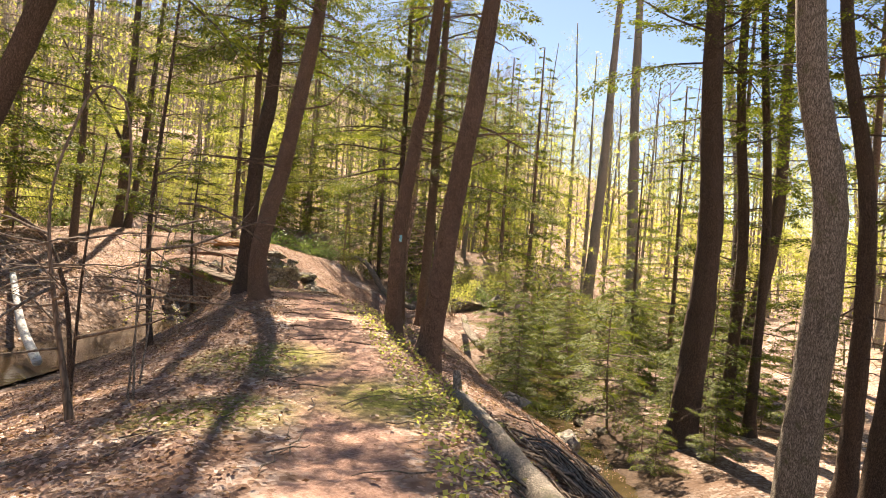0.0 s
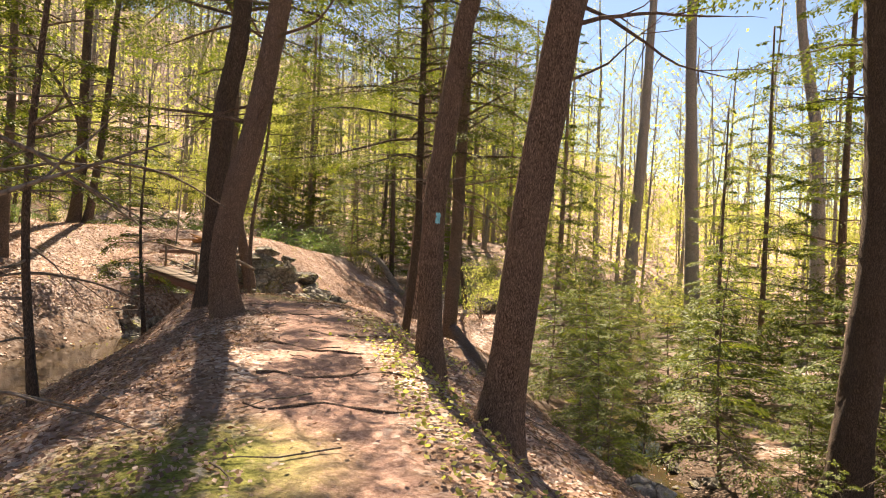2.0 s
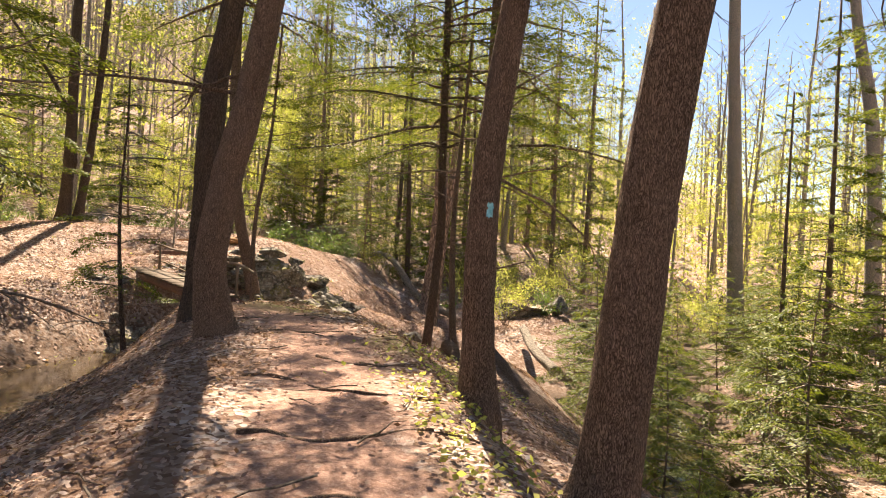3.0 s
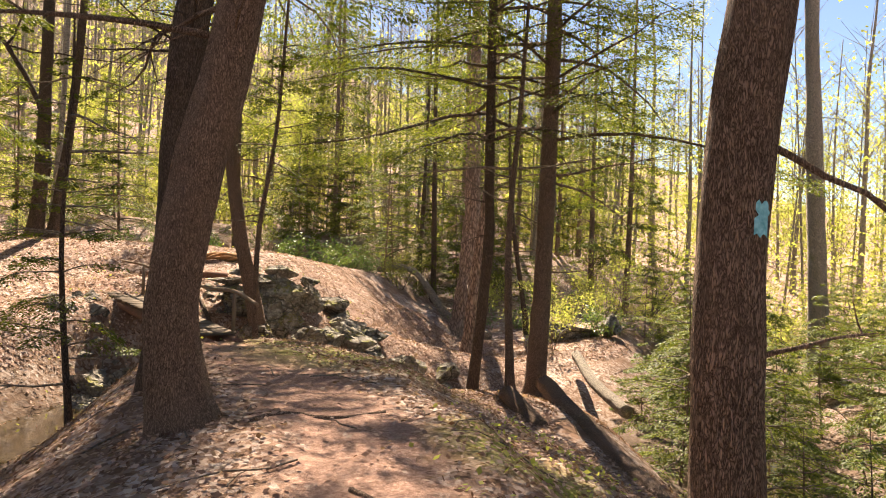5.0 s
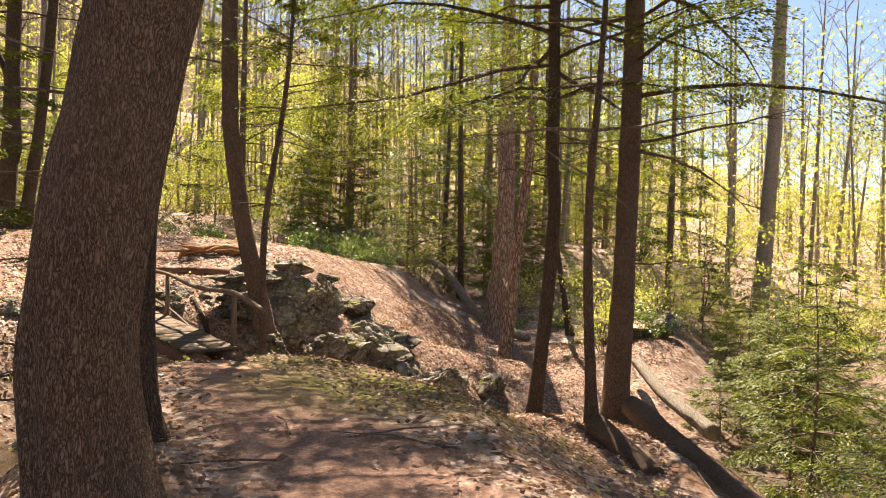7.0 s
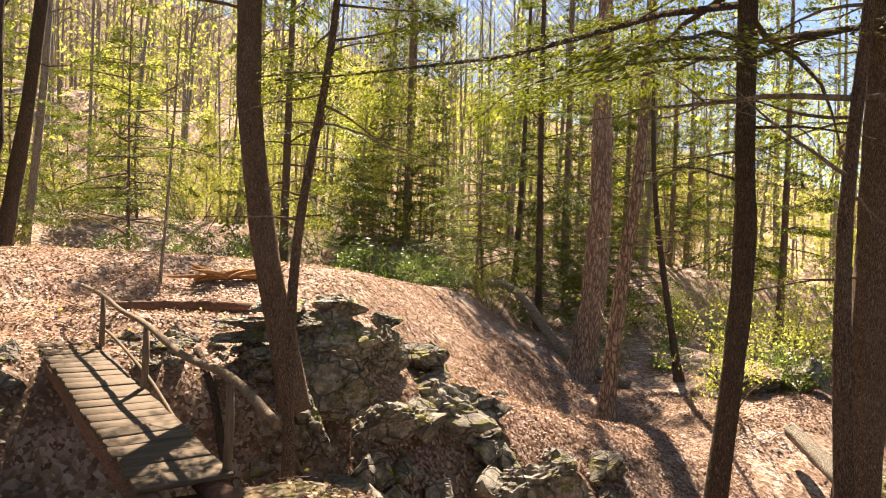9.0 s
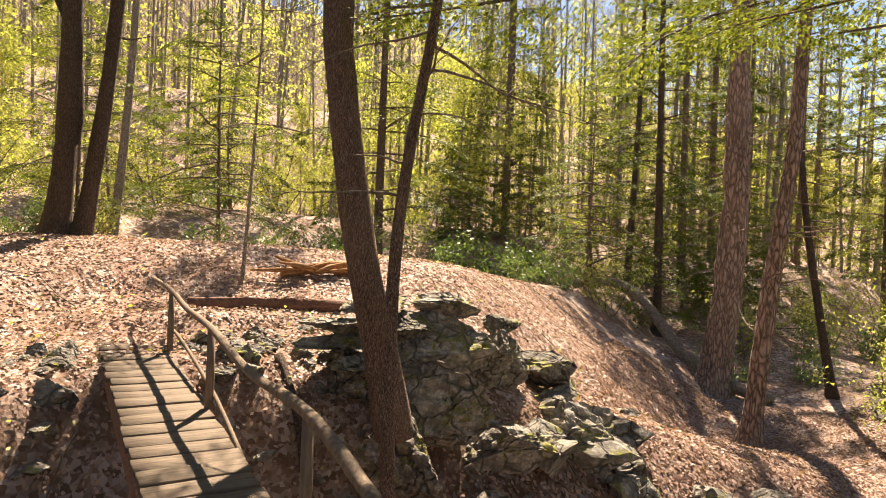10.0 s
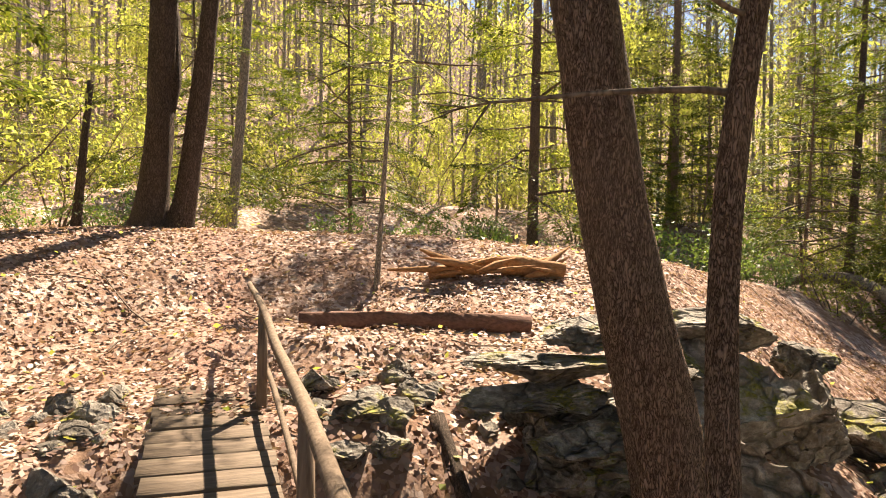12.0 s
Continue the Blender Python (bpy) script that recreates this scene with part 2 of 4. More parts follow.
def part(name, build, material, parent, label="", smooth=True):
    ob = new(name, build.mesh(name, material, smooth))
    ob.parent = parent
    return tagged(ob, label)


def thing(name, at, label, category, group="", kind=""):
    ob = new(name)
    ob.location = at
    return tagged(ob, label, category, group, kind)


def spline(ctrl, step):
    """Points on a smooth curve through the control points, about step apart."""
    c = [Vector(p) for p in ctrl]
    c = [2 * c[0] - c[1], *c, 2 * c[-1] - c[-2]]
    out = []
    for i in range(1, len(c) - 2):
        n = max(1, int((c[i + 1] - c[i]).length / step))
        for k in range(n):
            t = k / n
            out.append(0.5 * (2 * c[i] + (c[i + 1] - c[i - 1]) * t + (2 * c[i - 1] - 5 * c[i] + 4 * c[i + 1] - c[i + 2]) * t * t + (3 * c[i] - c[i - 1] - 3 * c[i + 1] + c[i + 2]) * t**3))
    return out + [c[-2]]


def leaves(rng, pos, along, length, width, flat=0.5, facing=(0, 0, 1.0)):
    """Small leaves (n x 4 x 3) at pos, pointing along, their faces turned up but for a random tilt."""
    n = len(pos)
    d = along / (np.linalg.norm(along, axis=1, keepdims=True) + 1e-9)
    up = np.asarray(facing) + rng.normal(0, flat, (n, 3))
    side = np.cross(up, d)
    side /= np.linalg.norm(side, axis=1, keepdims=True) + 1e-9
    L, W = length * rng.uniform(0.6, 1.3, (n, 1)), width * rng.uniform(0.6, 1.3, (n, 1))
    return np.stack([pos, pos + d * L * 0.45 + side * W, pos + d * L, pos + d * L * 0.45 - side * W], 1)


# ---------------------------------------------------------------- the lie of the land
def line_height(x, y, pts):
    """Distance to a polyline in plan, and its height at the nearest place."""
    best, height = np.full(x.shape, 1e9), np.zeros(x.shape)
    for (x0, y0, z0), (x1, y1, z1) in zip(pts, pts[1:]):
        dx, dy = x1 - x0, y1 - y0
        t = np.clip(((x - x0) * dx + (y - y0) * dy) / (dx * dx + dy * dy), 0, 1)
        d = np.hypot(x - x0 - t * dx, y - y0 - t * dy)
        near = d < best
        best, height = np.where(near, d, best), np.where(near, z0 + t * (z1 - z0), height)
    return best, height


TRAIL = [(4.4, -12, 0.5), (3.4, -5, 0.36), (1.75, 3, 0.2), (0.6, 6.5, 0.34), (-0.8, 11, 0.42), (-2.8, 14, 0.42), (-4.6, 16.6, 0.22)]
MOUND = [(-1.4, 13.2, 0.4), (-2.2, 15.6, 0.2), (-3.9, 16.9, 0.15)]
SHOULDER = [(4.7, -5, 0.12), (4.45, 1, 0.02), (4.15, 3.5, -0.08), (3.4, 6, -0.36), (2.1, 9.5, -0.25), (0.5, 14, -0.1)]
EDGE = [(5.6, -5, -0.65), (5.3, 1, -0.75), (4.9, 5.8, -0.95), (3.4, 10, -1.1), (2.4, 13.5, -1.2)]
SLOPE = [(-5.2, 26, 0.25), (-4.3, 30, -0.4), (-3.6, 35, -0.7)]
LOWER = [(1.8, 14.5, -1.2), (0.3, 17.4, -0.74), (0.25, 18.6, -0.84), (0.7, 19.9, -1.18), (-0.68, 20.1, -1.1), (-2.6, 18.6, -0.8)]
BANK_TOP = [(-9.6, 21.0, 0.85), (-8.4, 21.15, 0.9), (-7.2, 22.2, 0.98), (-6.2, 23.0, 1.0)]
GULLY = [(8, -12, -2.6), (6.9, 2, -2.75), (6.0, 9, -2.95), (5.2, 16, -3.0), (5.4, 22, -3.0), (8, 34, -3.1), (12, 50, -3.2)]
EAST = [(15, -12, -2.0), (12, 6, -2.3), (11, 16, -2.5), (13, 30, -2.0), (20, 45, -1.4)]
BROOK = [(-6, -12, -1.05), (-6.1, 4, -1.1), (-6.5, 10, -1.15), (-6.9, 14, -1.15), (-6.5, 17.3, -1.2), (-5.1, 18.5, -1.5), (-3.6, 19.5, -1.9), (-1.5, 21.7, -2.2), (2, 23.0, -2.8), (5.4, 22, -3.0)]
FAR_BANK = [(-9.4, -6, -0.4), (-9.6, 8, -0.25), (-9.8, 15, 0.25), (-9.0, 19.7, 0.58), (-7.2, 21.2, 0.62), (-5.7, 22.4, 0.55), (-4.6, 23.6, -0.2), (-3.7, 25.2, -0.85), (-2, 28.4, -1.95)]
FAR_TOP = [(-13, 6, 1.1), (-13.2, 17, 1.5), (-12.7, 22.5, 1.75), (-9.5, 24.6, 1.65), (-7.6, 26, 1.5), (-7.0, 31, 0.9), (-6.0, 37, 0.5)]
VALLEY = [(-2.2, 31.5, -1.6), (1.0, 29.3, -1.55), (2.5, 30, -1.2), (5, 38, -1.0)]
HILL = [(-24, -14, 2.2), (-26, 15, 2.6), (-21, 33, 2.8), (-12, 44, 2.4), (0, 54, 1.6), (14, 64, 0.4)]
HILLSIDE = [(-62, -40, 9), (-60, 20, 12), (-46, 56, 13), (-20, 80, 11), (8, 94, 6), (34, 100, 2)]
RIDGE = [(-110, -80, 32), (-110, 70, 38), (-50, 130, 36), (50, 140, 10), (130, 60, 0), (130, -80, 0), (0, -110, 1), (-110, -80, 12)]
LINES = [(TRAIL, 0.85), (MOUND, 0.3), (EDGE, 0.05), (SLOPE, 0.1), (SHOULDER, 0.1), (LOWER, 0.3), (GULLY, 0.8), (EAST, 3), (BROOK, 0.75), (FAR_BANK, 0.2), (FAR_TOP, 0.8), (VALLEY, 0.3), (BANK_TOP, 0.1), (HILL, 1), (HILLSIDE, 2), (RIDGE, 4)]


def land(x, y):
    x, y = np.asarray(x, float), np.asarray(y, float)
    total, weight = np.zeros(x.shape), np.zeros(x.shape)
    for pts, half in LINES:
        d, z = line_height(x, y, pts)
        w = (np.maximum(d - half, 0) ** 2 + 0.06) ** -1.25
        total, weight = total + w * z, weight + w
    bumps = 0.05 * np.sin(1.9 * x + 1.3 * np.sin(0.8 * y)) * np.sin(1.6 * y + 0.9 * np.sin(1.1 * x)) + 0.02 * np.sin(5.3 * x + 2.0 * y) * np.sin(4.7 * y - 1.7 * x)
    quiet = np.clip((line_height(x, y, TRAIL)[0] - 0.3) / 1.2, 0.25, 1)
    return total / weight + bumps * quiet



def axis(lo, hi, step, reach, grow=1.22):
    mid = list(np.arange(lo, hi + step / 2, step))
    out, s, v = [], step, hi
    while v < reach:
        s *= grow
        v += s
        out.append(v)
    low, s, v = [], step, lo
    while v > -reach:
        s *= grow
        v -= s
        low.append(v)
    return np.array(low[::-1] + mid + out)


gx, gy = axis(-13, 9, 0.11, 600), axis(-7, 31, 0.11, 600)
X, Y = np.meshgrid(gx, gy)
Z = land(X, Y)
# slopes away from the trail and the bridge are worn smooth
soft_z = sum(land(X + a, Y + c) for a, c in ((0.8, 0), (-0.8, 0), (0, 0.8), (0, -0.8), (0.5, 0.5), (-0.5, 0.5), (0.5, -0.5), (-0.5, -0.5))) / 8
far_off = np.clip((np.minimum(line_height(X, Y, TRAIL)[0] - 1.2, line_height(X, Y, [(-4.6, 16.6, 0), (-8.7, 20.1, 0)])[0] - 1.0)) / 1.5, 0, 1)
Z = Z + (soft_z - Z) * far_off
fine_bump = np.array([noise.noise((a * 3.1, b * 3.1, 0)) * 0.03 + noise.noise((a * 9, b * 9, 4)) * 0.012 for a, b in zip(X.ravel(), Y.ravel())]).reshape(X.shape)
Z = Z + fine_bump


def surface(x, y):
    """The ground's height at places in plan, from its own grid."""
    x, y = np.asarray(x, float), np.asarray(y, float)
    i = np.clip(np.searchsorted(gx, x) - 1, 0, len(gx) - 2)
    j = np.clip(np.searchsorted(gy, y) - 1, 0, len(gy) - 2)
    u, w = (x - gx[i]) / (gx[i + 1] - gx[i]), (y - gy[j]) / (gy[j + 1] - gy[j])
    return (Z[j, i] * (1 - u) + Z[j, i + 1] * u) * (1 - w) + (Z[j + 1, i] * (1 - u) + Z[j + 1, i + 1] * u) * w


def ground_at(x, y):
    return float(surface(x, y))


me = bpy.data.meshes.new("ground")
nx, ny = len(gx), len(gy)
idx = np.arange(nx * ny).reshape(ny, nx)
quad = np.stack([idx[:-1, :-1], idx[:-1, 1:], idx[1:, 1:], idx[1:, :-1]], -1).reshape(-1, 4)
me.from_pydata(np.stack([X, Y, Z], -1).reshape(-1, 3).tolist(), [], quad.tolist())
me.polygons.foreach_set("use_smooth", [True] * len(me.polygons))
me.materials.append(MAT_GROUND)
d_trail, _ = line_height(X, Y, TRAIL)
d_on, _ = line_height(X, Y, [(-8.9, 20.3, 0), (-10.6, 21.9, 0), (-12.5, 23.9, 0), (-14.5, 27, 0)])
bare = np.maximum(np.clip(1.15 - d_trail / np.interp(Y, [-4, 3, 6], [0.62, 0.8, 0.95]), 0, 1), np.clip(0.8 - d_on / 0.8, 0, 1))
moss = np.zeros(X.shape)
for mx, my, mr in ((0.2, 4.2, 0.85), (0.7, 1.2, 0.7), (-1.7, 15.4, 1.4), (0.6, 11.2, 0.6), (-4.9, 24.0, 0.6), (2.6, 2.5, 0.9), (-3.1, 17.0, 1.0)):
    moss = np.maximum(moss, np.clip(1.6 - np.hypot(X - mx, Y - my) / mr, 0, 1))
d_gully, _ = line_height(X, Y, GULLY)
d_brook, _ = line_height(X, Y, BROOK)
# mud by the water, spread wider to paint in the banks' shade
mud_shade = np.maximum(np.clip(1.2 - d_gully / 3.6, 0, 1), np.clip(1.25 - d_brook / np.where((X > -5.6) & (Y > 18), 2.5, 1.9), 0, 1)) * 0.95
for name, values in (("bare", bare), ("moss", moss), ("mud_shade", mud_shade)):
    me.attributes.new(name, "FLOAT", "POINT").data.foreach_set("value", values.ravel().astype(np.float32))
ground = tagged(new("ground", me), "leaf-littered forest floor with a bare dirt trail", "ground", kind="structure")


def water_strip(name, pts, half, drop, label):
    """A water surface a little above the bed."""
    b = Build()
    c = spline([(x, y, z + drop) for x, y, z in pts], 0.6)
    for i, p in enumerate(c):
        d = (c[min(i + 1, len(c) - 1)] - c[max(i - 1, 0)]).normalized()
        s = Vector((d.y, -d.x, 0)).normalized()
        b.v += [p + s * half * k for k in (-1, -0.5, 0, 0.5, 1)]
        if i:
            n = 5 * i
            b.f += [(n - 5 + k, n - 4 + k, n + 1 + k, n + k) for k in range(4)]
    return tagged(new(name, b.mesh(name, MAT_WATER)), label, "water", kind="structure")


water_strip("water_brook", BROOK[:7], 1.15, 0.1, "shallow brown brook with a still surface")
water_strip("water_gully", GULLY, 1.2, 0.05, "dark shallow stream in a gully")


# ---------------------------------------------------------------- trees
def limb_points(rng, start, heading, length, droop, n=6):
    pts, d = [Vector(start)], Vector(heading).normalized()
    for i in range(n):
        d = (d + Vector((rng.gauss(0, 0.13), rng.gauss(0, 0.13), rng.gauss(0, 0.1) - droop / n))).normalized()
        pts.append(pts[-1] + d * length / n)
    return pts


def sprays(rs, branch, length, density, size, width, spread):
    """Flat sprays of small leaves to both sides of a branch."""
    p = np.array([tuple(q) for q in branch])
    n = max(6, int(density * length))
    s = rs.uniform(0.22, 1.0, n)
    k = s * (len(p) - 1)
    i = np.minimum(k.astype(int), len(p) - 2)
    c = p[i] + (p[i + 1] - p[i]) * (k - i)[:, None]
    d = p[i + 1] - p[i]
    d /= np.linalg.norm(d, axis=1, keepdims=True)
    side = np.cross(d, [0, 0, 1.0])
    side /= np.linalg.norm(side, axis=1, keepdims=True) + 1e-6
    # leaves gather on side twigs
    twig = np.round(rs.uniform(0, 1, n) * 14 * length) / (14 * length)
    sgn = np.where(rs.uniform(0, 1, n) < 0.5, -1.0, 1.0)[:, None]
    reach = rs.uniform(0, 1, (n, 1)) * spread * length * (1.08 - s[:, None])
    way = d * 0.65 + side * sgn
    pos = c + way * reach - np.array([0, 0, 1.0]) * (0.25 * reach + 0.0) + rs.normal(0, 0.012 + 0.01 * length, (n, 3)) + d * (twig[:, None] - 0.5) * 0.04
    return leaves(rs, pos, way + d * 0.4 * rs.uniform(-1, 1, (n, 1)) - np.array([0, 0, 0.35]), size, width, 0.35)


def tree(name, label, ctrl, r0, r1, bark, seed, sides=14, step=0.22, wobble=0.16, flare=0.5, limbs=(), dead=0, dead_from=2.0, crown=None, leaf=MAT_HEMLOCK, group=""):
    """A tree as a thing with a tapered trunk, limbs and a leafy crown. ctrl: points along its axis in the world.
    crown: (from, to, reach, how many branches, leaves a metre, leaf length, leaf width)."""
    rng, rs = random.Random(seed), np.random.RandomState(seed)
    base = Vector(ctrl[0])
    rel = [Vector(p) - base for p in ctrl]
    rel[0].z -= 0.25
    axis_pts = spline(rel, step)
    top = axis_pts[-1].z
    rad = [r0 + (r1 - r0) * min(1, max(0, p.z) / top) ** 0.9 for p in axis_pts]
    rad = [r * (1 + flare * math.exp(-max(0, p.z) / 0.28)) for r, p in zip(rad, axis_pts)]
    t = thing(name, base, label, "tree", group)
    part("trunk", Build().tube(axis_pts, rad, sides, wobble, seed, 0.12 if flare > 0.3 else 0.0), bark, t)
    wood, green = Build(), Build()

    def at(h):
        return min(axis_pts, key=lambda p: abs(p.z - h))

    for h, heading, length, r, droop in limbs:
        pts = limb_points(rng, at(h), heading, length, droop, 9)
        big = Build().tube(pts, [r * (1 - 0.8 * i / 9) for i in range(10)], 7, 0.1, seed)
        for _ in range(4):
            q = limb_points(rng, pts[rng.randint(3, 8)], Vector(heading) + Vector((rng.gauss(0, 0.6), rng.gauss(0, 0.6), rng.gauss(0, 0.4))), length * rng.uniform(0.2, 0.45), droop, 5)
            big.tube(q, [r * 0.35 * (1 - 0.8 * i / 5) for i in range(6)], 4, cap=False)
        part("limb", big, MAT_TWIG if r0 < 0.09 else bark, t)
    for _ in range(dead):
        h = rng.uniform(dead_from, min(top * 0.9, dead_from + 5))
        a = rng.uniform(0, 2 * math.pi)
        ln = rng.uniform(0.3, 1.7)
        pts = limb_points(rng, at(h), (math.cos(a), math.sin(a), rng.uniform(-0.2, 0.35)), ln, rng.uniform(-0.1, 0.5), 6)
        r = 0.008 + 0.008 * ln
        wood.tube(pts, [r * (1 - 0.8 * i / 6) for i in range(7)], 5, cap=False)
        for _ in range(2):
            q = limb_points(rng, pts[rng.randint(2, 5)], pts[-1] - pts[0] + Vector((rng.gauss(0, 0.5), rng.gauss(0, 0.5), rng.gauss(0, 0.3))) * ln, ln * 0.4, 0.3, 4)
            wood.tube(q, [r * 0.4, r * 0.35, r * 0.3, r * 0.2, r * 0.1], 3, cap=False)
    if crown:
        h0, h1, reach, count, dens, ll, lw = crown
        for i in range(count):
            f = (i + rng.uniform(0, 1)) / count
            h = h0 + (h1 - h0) * f
            a = i * 2.4 + rng.uniform(-0.5, 0.5)
            ln = reach * (1.05 - f) ** 0.75 * rng.uniform(0.55, 1.1)
            pts = limb_points(rng, at(h), (math.cos(a), math.sin(a), rng.uniform(0.0, 0.3)), ln, 0.45, 6)
            r = 0.006 + 0.009 * ln
            wood.tube(pts, [r * (1 - 0.85 * k / 6) for k in range(7)], 3, cap=False)
            green.tris(sprays(rs, pts, ln, dens * 1.5, ll * 0.82, lw * 0.84, 0.42))
    if wood.v:
        part("twig_mass", wood, MAT_TWIG if r0 < 0.09 else bark, t)["kind"] = "stuff"
    if green.v:
        part("crown", green, leaf, t, smooth=False)
    return t


def hardwood(name, label, seed, height, r0, bark, leaf_count, leaf_size=0.1, first=0.35, leaf=MAT_SPRING, thin=1.0):
    """A slender broad-leaved tree in early leaf: trunk, forked branches, sparse small leaves."""
    rng, rs = random.Random(seed), np.random.RandomState(seed)
    ctrl, p = [], Vector((0, 0, 0))
    lean = Vector((rng.gauss(0, 0.05), rng.gauss(0, 0.05), 1))
    for i in range(7):
        ctrl.append(p.copy())
        p = p + (lean + Vector((rng.gauss(0, 0.035), rng.gauss(0, 0.035), 0))) * height / 6
    ctrl[0].z -= 0.4
    pts = spline(ctrl, height / 22)
    t = thing(name, (0, 0, 0), label, "tree", "woodland trees")
    part("trunk", Build().tube(pts, [r0 * (1 - 0.85 * i / len(pts)) * (1 + 0.5 * math.exp(-i / 0.8)) for i in range(len(pts))], 9, 0.12, seed), bark, t)
    wood, tips = Build(), []
    for _ in range(int(15 * thin)):
        f = rng.uniform(first, 0.97)
        a, ln = rng.uniform(0, 6.3), height * rng.uniform(0.1, 0.26) * (1.15 - f)
        k = int(f * (len(pts) - 1))
        limb = limb_points(rng, pts[k], (math.cos(a), math.sin(a), rng.uniform(0.5, 1.3)), ln * 1.6, -0.15, 6)
        r = r0 * 0.3 * (1.1 - f)
        wood.tube(limb, [r * (1 - 0.85 * i / 6) for i in range(7)], 4, cap=False)
        for _ in range(4):
            q = limb_points(rng, limb[rng.randint(2, 6)], (limb[-1] - limb[0]).normalized() + Vector((rng.gauss(0, 0.6), rng.gauss(0, 0.6), rng.gauss(0, 0.4))), ln * rng.uniform(0.4, 0.8), 0.1, 4)
            wood.tube(q, [r * 0.4 * (1 - 0.8 * i / 4) for i in range(5)], 3, cap=False)
            tips += q[1:]
    part("twig_mass", wood, bark, t)["kind"] = "stuff"
    if leaf_count:
        pos = np.array([tuple(tips[rs.randint(len(tips))]) for _ in range(leaf_count)]) + rs.normal(0, 0.28, (leaf_count, 3))
        part("crown", Build().tris(leaves(rs, pos, rs.normal(0, 1, (leaf_count, 3)) - np.array([0, 0, 0.4]), leaf_size, leaf_size * 0.36, 0.8)), leaf, t, smooth=False)
    return t


def understory(name, label, seed, height, count, leaf, size, spread=0.5, stems=5):
    """A many-stemmed shrub or leafy sapling clump."""
    rng, rs = random.Random(seed), np.random.RandomState(seed)
    t = thing(name, (0, 0, 0), label, "shrub", "understory shrubs")
    wood, nodes = Build(), []
    for _ in range(stems):
        a = rng.uniform(0, 6.3)
        pts = limb_points(rng, (0.1 * math.cos(a), 0.1 * math.sin(a), -0.1), (spread * math.cos(a), spread * math.sin(a), 1), height * rng.uniform(0.6, 1.1), 0.15, 7)
        wood.tube(pts, [0.014 * height ** 0.5 * (1 - 0.8 * i / 7) for i in range(8)], 5, cap=False)
        for _ in range(6):
            k = rng.randint(2, 7)
            q = limb_points(rng, pts[k], (rng.gauss(0, 1), rng.gauss(0, 1), rng.uniform(0, 0.6)), height * rng.uniform(0.15, 0.35), 0.2, 4)
            wood.tube(q, [0.006, 0.005, 0.004, 0.003, 0.002], 3, cap=False)
            nodes += q[1:] + [q[-1]]
    part("stem_mass", wood, MAT_TWIG, t)["kind"] = "stuff"
    pos = np.array([tuple(nodes[rs.randint(len(nodes))]) for _ in range(count)]) + rs.normal(0, 0.09 * height ** 0.5, (count, 3))
    part("foliage", Build().tris(leaves(rs, pos, rs.normal(0, 1, (count, 3)) + np.array([0, 0, -0.2]), size, size * 0.33, 0.7)), leaf, t, smooth=False)
    return t


def g(x, y, dz=0.0):
    return (x, y, ground_at(x, y) + dz)


tree("hemlock_tree", "leaning brown-barked tree on the trail's bank with furrowed bark", [g(2.28, 6.6), (2.52, 6.58, 2.25), (2.7, 6.5, 3.6), (2.85, 6.45, 4.8), (3.2, 6.6, 9), (3.4, 6.9, 16)], 0.2, 0.06, MAT_BARK, 11, 24, 0.1, dead=16, dead_from=3.0, crown=(8, 16, 3.9, 44, 150, 0.1, 0.026),
     limbs=[(3.9, (1.2, -0.2, 0.1), 1.5, 0.025, 0.1), (4.2, (0.9, 0.6, -0.2), 2.2, 0.022, 0.3)])
blazed = tree("hemlock_tree", "brown-barked tree with a painted blue trail blaze", [g(1.4, 8.48), (1.37, 8.5, 2.1), (1.6, 8.5, 4.2), (1.76, 8.5, 5.3), (1.9, 8.6, 9), (1.9, 8.7, 15)], 0.155, 0.05, MAT_BARK, 12, 22, 0.1, dead=26, dead_from=3.2, crown=(6.2, 15, 3.2, 34, 150, 0.1, 0.026),
     limbs=[(1.3, (1.0, -0.3, 0.35), 0.6, 0.014, 0.2), (2.3, (0.9, 0.1, -0.5), 1.7, 0.016, 0.4)])
tree("hemlock_tree", "curving brown tree trunk beside the trail with a flared base", [g(-2.2, 10.92), (-2.33, 10.85, 1.3), (-2.17, 10.93, 2.5), (-1.95, 11.02, 3.55), (-1.55, 11.15, 6.2), (-1.3, 11.3, 9), (-1.1, 11.3, 17)], 0.22, 0.07, MAT_BARK, 13, 26, 0.1, flare=0.36, dead=12, dead_from=3.0, crown=(6.2, 17, 3.9, 40, 150, 0.1, 0.026),
     limbs=[(3.1, (-1.2, -0.5, 0.35), 3.2, 0.035, 0.35), (4.6, (0.9, -0.9, 0.1), 3.6, 0.03, 0.35), (3.5, (-1.0, 0.3, 0.1), 2.6, 0.03, 0.5)])
tree("hemlock_tree", "straight dark-barked tree close behind a curving trunk", [g(-3.28, 12.5), (-3.16, 12.56, 3.9), (-2.88, 12.68, 6.8), (-2.7, 12.7, 17)], 0.22, 0.07, MAT_BARK_DARK, 14, 20, 0.14, dead=14, dead_from=3.0, crown=(6, 17, 3.9, 38, 150, 0.1, 0.026))
tree("hemlock_tree", "tall dark trunk rising from the stream gully", [g(8.16, 12.34), (8.49, 12.22, 2.5), (8.27, 12.31, 7.2), (8.2, 12.4, 17)], 0.36, 0.12, MAT_BARK_DARK, 15, 22, 0.16, dead=10, dead_from=6, crown=(9, 17, 4.2, 36, 140, 0.12, 0.032))
